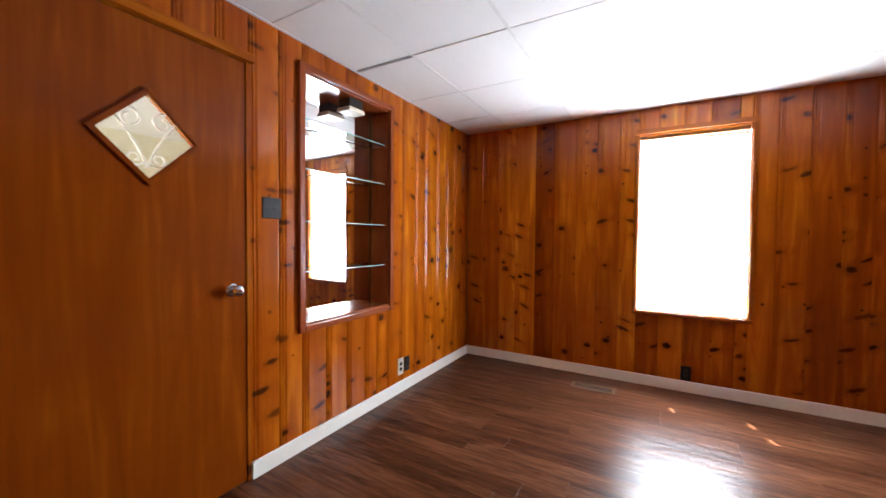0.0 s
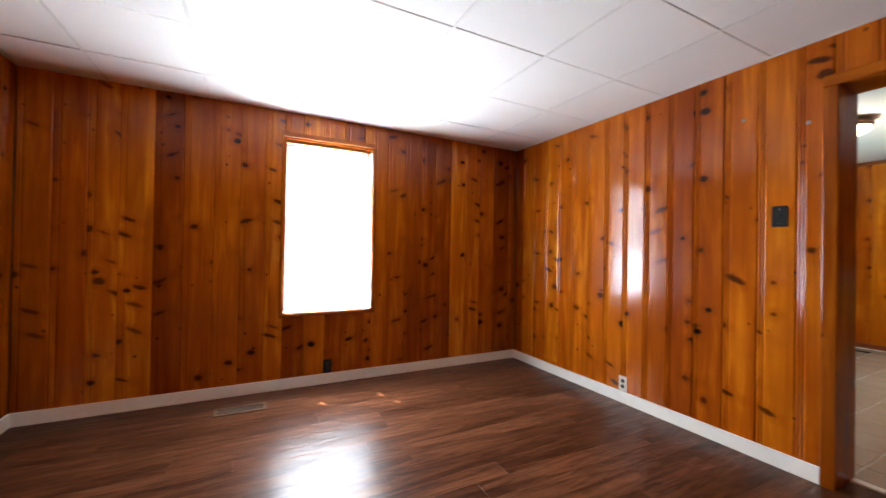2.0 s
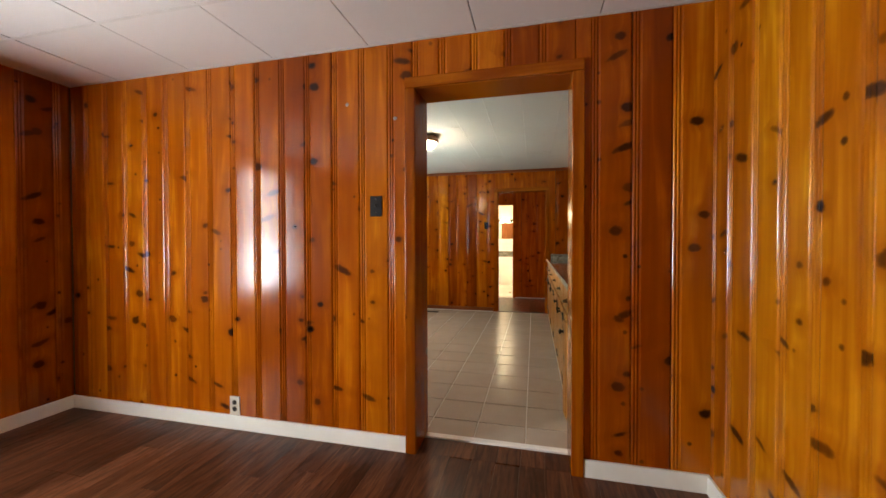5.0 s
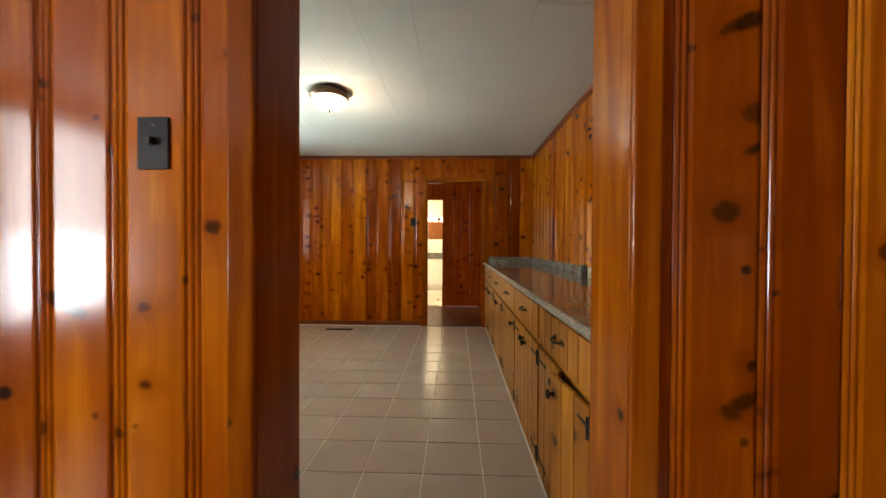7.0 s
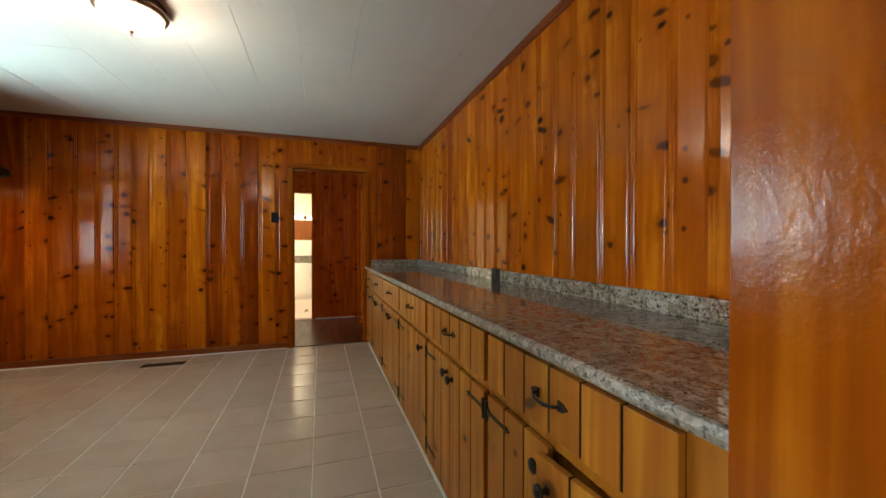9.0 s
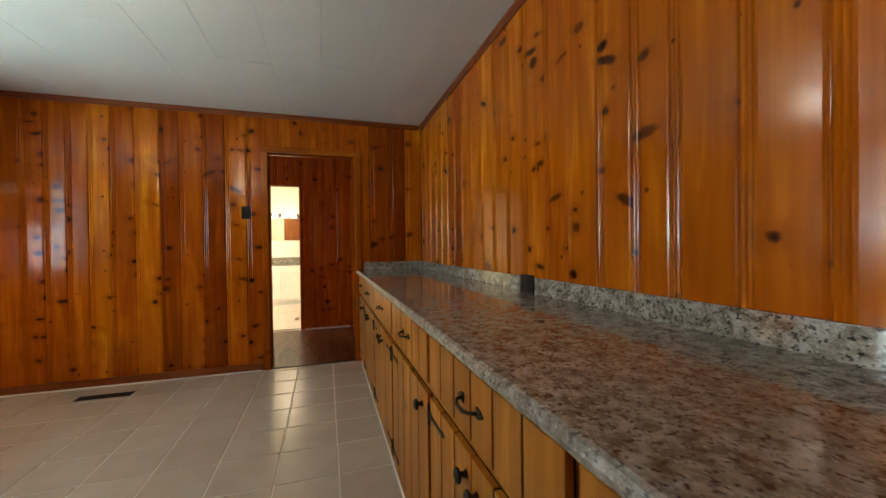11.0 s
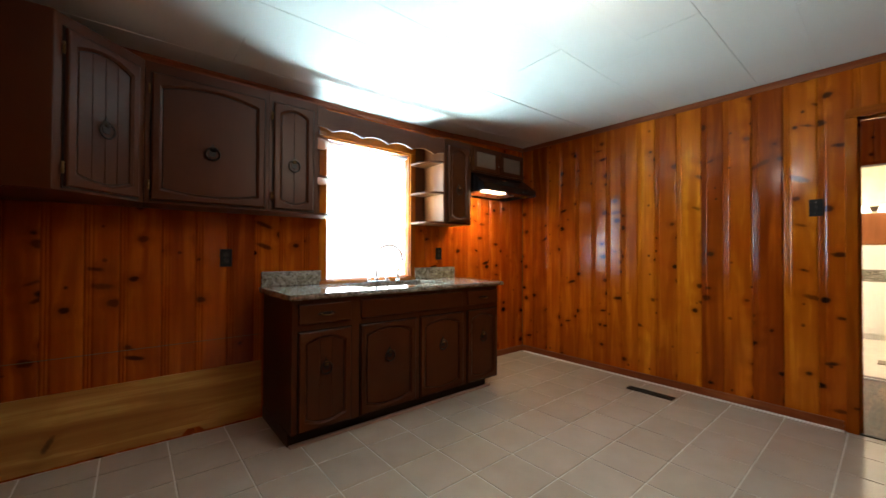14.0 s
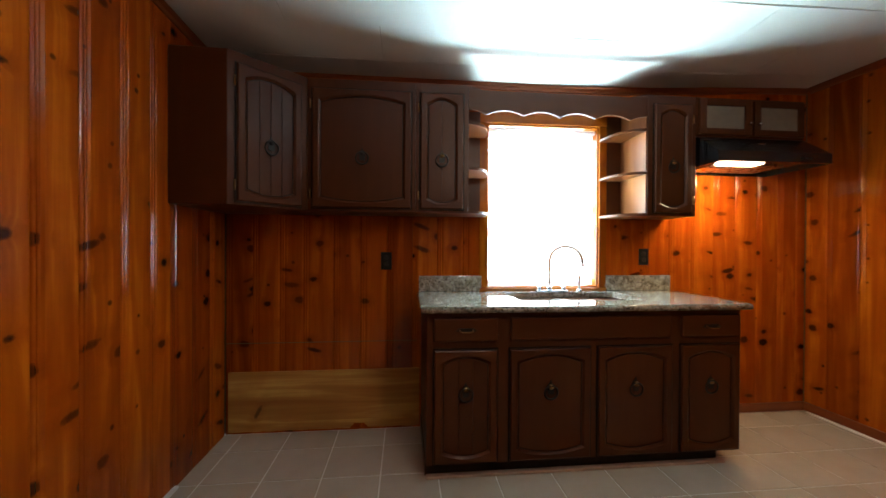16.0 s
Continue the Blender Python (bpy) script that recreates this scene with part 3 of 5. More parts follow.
def crown_run(a, b, axis, at, sign, material):
    bm = bmesh.new()
    prof = ((0.0, 0.024), (0.008, 0.026), (0.011, 0.044), (0.022, 0.056), (0.022, 0.068), (0.0, 0.068))
    ends = []
    count = 16
    for k in range(count + 1):
        s = a + (b - a) * k / count
        z = KC - 0.070 + (sag(s, at) if axis == "x" else sag(at, s))
        ends.append([bm.verts.new((s, at + sign * d, z + h) if axis == "x" else (at + sign * d, s, z + h)) for d, h in prof])
    n = len(prof)
    for p, q in zip(ends, ends[1:]):
        for i in range(n):
            bm.faces.new((p[i], p[(i + 1) % n], q[(i + 1) % n], q[i]))
    bm.faces.new(ends[0])
    bm.faces.new(ends[-1][::-1])
    part("moulding_length", bm, material, crown)


crown_run(KD, KE, "x", KS, 1, M_CROWN_X)
crown_run(KW, KE, "x", KN, -1, M_CROWN_X)
crown_run(KS + 0.03, KN - 0.03, "y", KE, -1, M_CROWN_Y)
crown_run(1.2, KN - 0.03, "y", KW, 1, M_CROWN_Y)


def casing(name, axis, at, side, a, b, top, width, depth, jamb_to, label):
    """Door casing on a wall face, with the jamb lining through the wall. Axis y: the wall face is x = at, side -1 stands proud to -x."""
    ob = thing(name, Matrix(), label, "door frame", kind="structure")
    f0, f1 = sorted((at, at + side * depth))
    j0, j1 = sorted((at, jamb_to))
    part("casing_side", box(bmesh.new(), f0, f1, a - width, a, 0, top, 0.006), M_TRIM, ob)
    part("casing_side", box(bmesh.new(), f0, f1, b, b + width, 0, top, 0.006), M_TRIM, ob)
    part("casing_head", box(bmesh.new(), f0, f1, a - width, b + width, top + 0.001, top + width, 0.006), M_TRIM_Y, ob)
    part("jamb", box(bmesh.new(), j0 + 0.001, j1, a - 0.019, a, 0, top, 0.002), M_TRIM, ob)
    part("jamb", box(bmesh.new(), j0 + 0.001, j1, b, b + 0.019, 0, top, 0.002), M_TRIM, ob)
    part("jamb_head", box(bmesh.new(), j0 + 0.001, j1, a - 0.019, b + 0.019, top + 0.001, top + 0.019, 0.002), M_TRIM_Y, ob)
    return ob


casing("den_door_frame", "y", RE, -1, D1[0], D1[1], D1[2], 0.060, 0.020, KD, "varnished pine door casing, doorway without a door")
casing("hall_door_frame", "y", KE, -1, D2[0], D2[1], D2[2], 0.058, 0.018, KE + 0.12, "varnished pine casing of the hall doorway")
stop = thing("door_stop", Matrix(), "thin pine door stop strips in the hall doorway", "door frame", kind="structure")
part("stop_strip", box(bmesh.new(), KE + 0.05, KE + 0.085, D2[0], D2[0] + 0.012, 0, D2[2]), M_TRIM, stop)
part("stop_strip", box(bmesh.new(), KE + 0.05, KE + 0.085, D2[1] - 0.012, D2[1], 0, D2[2]), M_TRIM, stop)
part("stop_strip", box(bmesh.new(), KE + 0.05, KE + 0.085, D2[0] + 0.012, D2[1] - 0.012, D2[2] - 0.012, D2[2]), M_TRIM_Y, stop)
side_frame = thing("hall_side_frame", Matrix(), "varnished pine casing of a hall side door", "door frame", kind="structure")
part("casing_side", box(bmesh.new(), 5.72, 5.79, 0.001, 0.018, 0, 2.05, 0.005), M_TRIM, side_frame)
part("casing_side", box(bmesh.new(), 4.88, 4.95, 0.001, 0.018, 0, 2.05, 0.005), M_TRIM, side_frame)
part("casing_head", box(bmesh.new(), 4.88, 5.79, 0.001, 0.018, 2.051, 2.12, 0.005), M_TRIM_X, side_frame)
side_door = thing("door_2", pose(4.955, -0.055, 0.008), "closed orange-brown pine slab door in the hall", "door", kind="structure")
part("leaf", box(bmesh.new(), 0, 0.760, 0, 0.036, 0, 2.035, 0.003), M_HALL_DOOR, side_door)
part("knob", lathe(bmesh.new(), ((0.024, 0.0), (0.010, 0.006), (0.010, 0.028), (0.026, 0.040), (0.024, 0.056), (0.0, 0.060)), 18, pose(0.07, 0.036, 0.95, -90)), M_BRASS, side_door, "round metal knob")
bath_frame = thing("bath_door_frame", Matrix(), "narrow dark pine edging of the bathroom opening", "door frame", kind="structure")
part("casing_side", box(bmesh.new(), HE, HE + 0.125, 0.68, 0.70, 0, 2.01, 0.003), M_HALL, bath_frame)
part("casing_side", box(bmesh.new(), HE, HE + 0.125, 1.48, 1.50, 0, 2.01, 0.003), M_HALL, bath_frame)
part("casing_head", box(bmesh.new(), HE, HE + 0.125, 0.68, 1.50, 2.011, 2.03, 0.003), M_HALL, bath_frame)

# ---- windows ----
def window(name, w, face, outer, trim, label):
    """Window in a wall that faces -y: frame, casing, sashes and panes."""
    x0, x1, z0, z1 = w
    ob = thing(name, pose((x0 + x1) / 2, face, z0), label, "window", kind="structure")
    h, k = z1 - z0, (x1 - x0) / 2
    if trim:
        part("casing_side", box(bmesh.new(), -k - trim, -k, -0.016, 0, 0, h, 0.004), M_TRIM, ob)
        part("casing_side", box(bmesh.new(), k, k + trim, -0.016, 0, 0, h, 0.004), M_TRIM, ob)
        part("casing_head", box(bmesh.new(), -k - trim, k + trim, -0.018, 0, h + 0.001, h + trim + 0.012, 0.004), M_TRIM_X, ob)
        part("sill", box(bmesh.new(), -k - trim, k + trim, -0.024, 0.0, -0.032, -0.001, 0.005), M_TRIM_X, ob)
    d = outer - face
    part("jamb", box(bmesh.new(), -k - 0.004, -k + 0.010, 0.001, d, 0, h), M_TRIM, ob)
    part("jamb", box(bmesh.new(), k - 0.010, k + 0.004, 0.001, d, 0, h), M_TRIM, ob)
    part("jamb_head", box(bmesh.new(), -k + 0.010, k - 0.010, 0.001, d, h - 0.010, h + 0.004), M_TRIM_X, ob)
    part("inner_sill", box(bmesh.new(), -k + 0.010, k - 0.010, 0.001, d, -0.004, 0.008), M_TRIM_X, ob)
    for za, zb, y in ((0.010, h / 2 + 0.015, d - 0.075), (h / 2 - 0.015, h - 0.012, d - 0.040)):
        bm = bmesh.new()
        for b in ((-k + 0.011, -k + 0.026, za, zb), (k - 0.026, k - 0.011, za, zb), (-k + 0.026, k - 0.026, za, za + 0.036), (-k + 0.026, k - 0.026, zb - 0.036, zb)):
            box(bm, b[0], b[1], y, y + 0.030, b[2], b[3], 0.002)
        sash = part("sash", bm, M_WHITE, ob, "white painted sash")
        pane = part("pane", box(bmesh.new(), -k + 0.024, k - 0.024, y + 0.012, y + 0.016, za + 0.03, zb - 0.03), M_PANE, sash)
        pane.visible_shadow = False
    return ob


window("window_1", W1, RN, 3.7, 0.028, "pine framed window glowing white behind a closed blind")
window("window_2", W2, KN, 3.78, 0.055, "bright kitchen window above the sink with pine casing")


def blind():
    x0, x1, z0, z1 = W1
    k, h = (x1 - x0) / 2 - 0.013, z1 - z0
    ob = thing("window_blind", pose((x0 + x1) / 2, RN + 0.065, z0), "closed white slatted blind lit from behind", "blind")
    part("headrail", box(bmesh.new(), -k, k, -0.014, 0.014, h - 0.036, h - 0.012, 0.002), M_BRASS, ob, "golden headrail")
    part("bottom_rail", box(bmesh.new(), -k, k, -0.010, 0.010, 0.010, 0.024, 0.003), M_SLAT, ob)
    turn = pose(0, 0, 0, -68)
    whole = mesh(box(bmesh.new(), -k, k, -0.0125, 0.0125, -0.0006, 0.0006, turn=turn), M_SLAT, "slat")
    bm = bmesh.new()
    for a, b in ((-k, -0.319), (-0.289, 0.131), (0.161, k)):
        box(bm, a, b, -0.0125, 0.0125, -0.0006, 0.0006, turn=turn)
    holed = mesh(bm, M_SLAT, "slat_with_slots")
    n = 64
    for i in range(n):
        slat = new("slat", holed if i in (12, 13, 14, 15, 16, 17, 18, 19, 22, 23, 30, 31, 32, 33, 34, 35) else whole)
        slat.parent = ob
        slat.location = (0, 0, 0.034 + i * (h - 0.080) / n)
    for x in (-0.227, 0.227):
        part("ladder_cord", tube(bmesh.new(), ((x, -0.014, 0.02), (x, -0.014, h - 0.03)), 0.0007, 5), M_SLAT, ob)
    return ob


blind()


def roller_shade():
    x0, x1, z0, z1 = W2
    k, h = (x1 - x0) / 2 - 0.016, z1 - z0
    ob = thing("roller_shade", pose((x0 + x1) / 2, KN + 0.034, z0), "white roller shade drawn over the kitchen window", "roller shade")
    part("roller", tube(bmesh.new(), ((-k, 0, h - 0.035), (k, 0, h - 0.035)), 0.016, 12), M_SHADE, ob)
    bm = bmesh.new()
    cols = 24
    for i in range(cols):
        a, b = -k + 0.006 + i * (2 * k - 0.012) / cols, -k + 0.006 + (i + 1) * (2 * k - 0.012) / cols
        for z_a, z_b in ((0.030, h * 0.5), (h * 0.5, h - 0.04)):
            bm.faces.new([bm.verts.new((x, 0.012 + 0.003 * math.sin(5 * x) * (1 - z / h), z)) for x, z in ((a, z_a), (b, z_a), (b, z_b), (a, z_b))])
    bmesh.ops.remove_doubles(bm, verts=bm.verts, dist=1e-4)
    bmesh.ops.solidify(bm, geom=bm.faces[:], thickness=0.001)
    part("shade_cloth", bm, M_SHADE, ob)
    part("hem_bar", box(bmesh.new(), -k + 0.006, k - 0.006, 0.005, 0.017, 0.014, 0.034, 0.003), M_SHADE, ob)
    return ob


roller_shade()


# ---- den: door, niche, plates, register ----
def panel_door():
    cy, half = 0.62, 0.418
    ob = thing("door_1", pose(RW, cy, 0.0, 0, 0, 90), "closed reddish-brown veneered door with a diamond window", "door", kind="structure")
    a, cz, cx = 0.178, 1.610, 0.018
    z1 = 2.055
    bm = bmesh.new()

    def slab(pts):
        prism(bm, pts, 0.040)
    slab([(-half, 0.008), (half, 0.008), (half, cz), (cx + a, cz), (cx, cz - a), (cx - a, cz), (-half, cz)])
    slab([(-half, cz), (cx - a, cz), (cx, cz + a), (cx + a, cz), (half, cz), (half, z1), (-half, z1)])
    part("leaf", bm, M_DOOR, ob)
    for k in range(4):
        bm = bmesh.new()
        r = Matrix.Translation((cx, 0, cz)) @ pose(0, 0, 0, 0, 45 + 90 * k, 0)
        s = a / math.sqrt(2)
        prism(bm, [(-s + 0.003, s - 0.003), (s - 0.003, s - 0.003), (s - 0.010, s - 0.010), (-s + 0.010, s - 0.010)][::-1], -0.008, r)
        prism(bm, [(-s - 0.010, s + 0.010), (s + 0.010, s + 0.010), (s - 0.003, s - 0.003), (-s + 0.003, s - 0.003)][::-1], -0.012, r)
        part("diamond_moulding", bm, M_DOOR, ob, "raised moulding round the pane")
    s = a - 0.004
    pane = part("pane", prism(bmesh.new(), [(cx - s, cz), (cx, cz - s), (cx + s, cz), (cx, cz + s)], 0.005, Matrix.Translation((0, 0.018, 0))), M_PANE, ob)
    pane.visible_shadow = False

    def scroll(cx, cz2, r, turns, start, sense, steps=26):
        return [(cx + sense * r * (1 - 0.72 * i / steps) * math.cos(start + turns * math.tau * i / steps), 0.012, cz2 + r * (1 - 0.72 * i / steps) * math.sin(start + turns * math.tau * i / steps)) for i in range(steps + 1)]

    for sense in (-1, 1):
        stem = [(cx + sense * (0.004 + 0.100 * (i / 16) ** 1.5), 0.010, cz - 0.120 + 0.185 * i / 16) for i in range(17)]
        part("scrollwork", tube(bmesh.new(), stem, 0.0042, 7), M_SCROLL, ob, "white metal scroll")
        part("scrollwork", tube(bmesh.new(), scroll(cx + sense * 0.057, cz + 0.066, 0.047, 1.25, 0.0, sense), 0.0042, 7), M_SCROLL, ob, "white metal scroll")
        part("scrollwork", tube(bmesh.new(), scroll(cx + sense * 0.040, cz - 0.085, 0.032, 1.15, 3.6, sense), 0.0042, 7), M_SCROLL, ob, "white metal scroll")
    knob = part("knob", lathe(bmesh.new(), ((0.012, 0.0), (0.011, 0.022), (0.017, 0.028), (0.027, 0.040), (0.028, 0.052), (0.022, 0.062), (0.010, 0.066), (0.0, 0.066)), 24, pose(0.352, 0, 0.966, 90)), M_CHROME, ob, "chrome knob")
    part("rose", lathe(bmesh.new(), ((0.033, 0.0), (0.032, 0.004), (0.026, 0.007), (0.0, 0.007)), 24, pose(0.352, 0, 0.966, 90)), M_CHROME, ob)
    part("keyhole", box(bmesh.new(), 0.350, 0.354, -0.068, -0.065, 0.958, 0.974), M_BLACK, ob)
    fr = thing("door_frame", Matrix(), "narrow pine frame strips round the closed door", "door frame", kind="structure")
    part("casing_head", box(bmesh.new(), RW, RW + 0.030, 0.10, 1.075, 2.064, 2.104, 0.005), M_TRIM_Y, fr)
    part("casing_side", box(bmesh.new(), RW - 0.03, RW + 0.006, 1.040, 1.060, 0, 2.063, 0.002), M_TRIM, fr)
    part("casing_side", box(bmesh.new(), RW - 0.03, RW + 0.006, 0.180, 0.200, 0, 2.063, 0.002), M_TRIM, fr)
    return ob


panel_door()


def niche():
    y0, y1, z0, z1 = NI
    back = RW - 0.170
    ob = thing("display_niche", Matrix(), "built-in mirrored display niche with glass shelves", "display niche", kind="structure")
    part("mirror", box(bmesh.new(), -0.006, 0.0, (y0 - y1) / 2 + 0.002, (y1 - y0) / 2 - 0.002, z0 + 0.001, z1 - 0.001, turn=Matrix.Translation((back - 0.005, (y0 + y1) / 2, 0)) @ pose(0, 0, 0, 0, 0, -1.7)), M_MIRROR, ob, "mirror glass back")
    part("side_panel", box(bmesh.new(), back - 0.03, RW - 0.001, y0 - 0.001, y0 + 0.012, z0 + 0.013, z1 - 0.013), M_NICHE_Z, ob)
    part("side_panel", box(bmesh.new(), back, RW - 0.001, y1 - 0.012, y1 + 0.001, z0 + 0.013, z1 - 0.013), M_NICHE_Z, ob)
    part("bottom_panel", box(bmesh.new(), back - 0.03, RW - 0.001, y0, y1, z0, z0 + 0.012), M_NICHE_Y, ob)
    part("top_panel", box(bmesh.new(), back - 0.03, RW - 0.001, y0, y1, z1 - 0.012, z1), M_NICHE_Y, ob)
    w = 0.038
    for a, b, c, d in ((y0 - w, y0 + 0.003, z0 - w, z1 + w), (y1 - 0.003, y1 + w, z0 - w, z1 + w)):
        part("frame_side", box(bmesh.new(), RW, RW + 0.024, a, b, c, d, 0.007), M_NICHE_Z, ob)
    for c, d in ((z0 - w, z0 + 0.003), (z1 - 0.003, z1 + w)):
        part("frame_rail", box(bmesh.new(), RW, RW + 0.023, y0 + 0.003, y1 - 0.003, c, d, 0.007), M_NICHE_Y, ob)
    for y in (y0 + 0.016, y1 - 0.018):
        part("shelf_standard", box(bmesh.new(), back + 0.016, back + 0.020, y, y + 0.008, z0 + 0.013, z1 - 0.013), M_BRASS, ob, "slotted brass shelf strip")
    for z in (1.019, 1.314, 1.618, 1.905):
        part("glass_shelf", box(bmesh.new(), back + 0.018, RW - 0.030, y0 + 0.014, y1 - 0.014, z - 0.003, z + 0.003, 0.001), M_GLASS, ob, "clear glass shelf with a green edge")
        part("shelf_edge", box(bmesh.new(), RW - 0.0295, RW - 0.0275, y0 + 0.014, y1 - 0.014, z - 0.003, z + 0.003), M_GLASS_EDGE, ob, "pale green polished glass edge")
    lampbox = thing("niche_lamp", pose(RW - 0.075, 1.84, z1 - 0.012), "small brown box lamp with a cream lens", "lamp")
    part("housing", box(bmesh.new(), -0.05, 0.05, -0.065, 0.065, -0.062, 0.0, 0.006), M_BROWN, lampbox)
    part("diffuser", box(bmesh.new(), -0.058, 0.058, -0.073, 0.073, -0.088, -0.060, 0.008), M_DIFFUSER, lampbox, "cream diffuser")
    return ob


niche()


def plate(name, m, dark, kind, label, w=0.072, h=0.118):
    """A wall plate with its parts; it faces local -y."""
    body = M_BLACK if dark else M_ALMOND
    ob = thing(name, m, label, "outlet" if kind == "outlet" else "switch")
    part("cover", box(bmesh.new(), -w / 2, w / 2, -0.006, 0.0, -h / 2, h / 2, 0.002), body, ob)
    if kind == "outlet":
        for z in (-0.021, 0.021):
            part("socket", lathe(bmesh.new(), ((0.016, 0.0), (0.016, 0.0025), (0.014, 0.003), (0.0, 0.003)), 16, pose(0, -0.006, z, 90)), M_BROWN, ob)
            for x in (-0.006, 0.006):
                part("slot", box(bmesh.new(), x - 0.0012, x + 0.0012, -0.0096, -0.0088, z - 0.005, z + 0.005), M_BLACK, ob)
    if kind == "toggle":
        part("toggle", box(bmesh.new(), -0.005, 0.005, -0.020, -0.005, -0.004, 0.012, 0.002), M_BROWN, ob)
        for z in (-0.04, 0.04):
            part("screw", lathe(bmesh.new(), ((0.003, 0.0), (0.003, 0.001), (0.0, 0.0015)), 10, pose(0, -0.006, z, 90)), M_STEEL, ob)
    if kind == "double":
        for x in (-0.024, 0.024):
            part("toggle", box(bmesh.new(), x - 0.012, x + 0.012, -0.011, -0.005, -0.003, 0.003, 0.001), M_BROWN, ob)
    return ob


plate("light_switch", pose(RW, 1.18, 1.37, 0, 0, 90), True, "double", "black double switch plate on the pine wall", 0.108, 0.108)
plate("wall_outlet", pose(RW, 2.315, 0.205, 0, 0, 90), False, "outlet", "ivory outlet low on the pine wall", 0.07, 0.13)
plate("wall_outlet", pose(RW, 2.40, 0.205, 0, 0, 90), True, "outlet", "black outlet beside an ivory one", 0.07, 0.115)
plate("wall_outlet", pose(-2.004, RN, 0.150), True, "outlet", "black outlet low on the pine wall under the window")
plate("wall_outlet", pose(RE, 2.11, 0.150, 0, 0, -90), False, "outlet", "ivory outlet low on the pine wall")
plate("light_switch", pose(RE, 1.135, 1.395, 0, 0, -90), True, "toggle", "black switch plate beside the doorway")
plate("wall_outlet", pose(-0.79, RS, 0.18, 0, 0, 180), False, "outlet", "ivory outlet low on the golden pine wall")
plate("light_switch", pose(KE, 1.06, 1.487, 0, 0, -90), True, "toggle", "black switch plate beside the hall doorway")
plate("wall_outlet", pose(1.387, KN, 1.128), True, "outlet", "black outlet on the kitchen pine wall")
plate("wall_outlet", pose(3.226, KN, 1.160), True, "outlet", "black outlet beside the sink backsplash")
plate("wall_outlet", pose(2.29, KS + 0.027, 0.965, 0, 0, 180), True, "outlet", "black outlet on the granite backsplash", 0.125, 0.09)


def register(name, m, w, d, material, label):
    ob = thing(name, m, label, "floor vent")
    bm = bmesh.new()
    for b in ((-w / 2, w / 2, -d / 2, -d / 2 + 0.020), (-w / 2, w / 2, d / 2 - 0.020, d / 2), (-w / 2, -w / 2 + 0.020, -d / 2 + 0.020, d / 2 - 0.020), (w / 2 - 0.020, w / 2, -d / 2 + 0.020, d / 2 - 0.020)):
        box(bm, *b, 0.0, 0.007, 0.002)
    part("frame", bm, material, ob)
    # thin near-black sheet stands for the shaded duct below
    part("well", box(bmesh.new(), -w / 2 + 0.02, w / 2 - 0.02, -d / 2 + 0.02, d / 2 - 0.02, 0.0, 0.002), M_VOID, ob)
    n = 22
    for i in range(n):
        x = -w / 2 + 0.026 + i * (w - 0.052) / (n - 1)
        part("louvre", box(bmesh.new(), x - 0.0022, x + 0.0022, -d / 2 + 0.02, d / 2 - 0.02, 0.001, 0.006), material, ob)
    return ob


register("floor_vent", pose(-2.66, 3.19, 0.0), 0.335, 0.135, M_VENT, "tan metal floor register in the laminate floor")
register("floor_vent", pose(4.245, 2.03, 0.0, 0, 0, 90), 0.36, 0.085, M_VENT_K, "dark brown metal floor register in the tile floor")


# ---- kitchen: north wall ----
def panel_front(parent, cx, cz, w, h, m, boards=0, arch=0.038, stile=0.046):
    """Dark stained cabinet door: frame with an arched opening and a recessed panel, as a part of the cabinet."""
    bm = bmesh.new()
    t = 0.020
    steps = 12
    iw, ih = w / 2 - stile, h / 2 - stile

    def top(x):
        return ih + arch * (1 - (x / iw) ** 2) - arch * 0.8

    def low(x):
        return -(ih + 0.75 * arch * (1 - (x / iw) ** 2) - 0.5 * arch)
    base = m @ Matrix.Translation((cx, -t, cz))
    xs = [-iw + 2 * iw * i / steps for i in range(steps + 1)]

    def outer(inset, y):
        kx, kz = w / 2 - inset, h / 2 - inset
        return [(x / iw * kx, y, -kz) for x in xs] + [(x / iw * kx, y, kz) for x in xs[::-1]]

    def inner(grow, y):
        k = (iw + grow) / iw
        return [(x * k, y, low(x) - grow) for x in xs] + [(x * k, y, top(x) + grow) for x in xs[::-1]]
    rings = [[bm.verts.new(base @ Vector(p)) for p in loop] for loop in (
        outer(0.0, t), outer(0.0, 0.007), outer(0.002, 0.003), outer(0.007, 0.0), inner(0.012, 0.0), inner(0.009, 0.002), inner(0.003, 0.007), inner(0.0, 0.009), inner(0.0, t))]
    n = len(rings[0])
    for p, q in zip(rings, rings[1:]):
        for i in range(n):
            bm.faces.new((p[i], p[(i + 1) % n], q[(i + 1) % n], q[i]))
    frame_part = part("door", bm, M_STAIN, parent)
    # lipped backing, seen as a dark line round the panel
    part("backing", prism(bmesh.new(), [(-w / 2 - 0.008, -h / 2 - 0.008), (w / 2 + 0.008, -h / 2 - 0.008), (w / 2 + 0.008, h / 2 + 0.008), (-w / 2 - 0.008, h / 2 + 0.008)], 0.0038, base @ Matrix.Translation((0, 0.016, 0))), M_GLAZE, frame_part)
    n = max(boards, 1)
    gap = 0.006
    for i in range(n):
        a = -iw + gap + i * 2 * (iw - gap) / n + (0.0008 if i else 0)
        b = -iw + gap + (i + 1) * 2 * (iw - gap) / n - (0.0008 if i < n - 1 else 0)
        k = 8
        us = [a + (b - a) * q / k for q in range(k + 1)]
        outline = [(u, top(u) - gap) for u in us] + [(u, low(u) + gap) for u in us[::-1]]
        part("panel", prism(bmesh.new(), outline[::-1], 0.0055, base @ Matrix.Translation((0, 0.0115, 0)), 0.0009), M_STAIN, frame_part)
    return frame_part


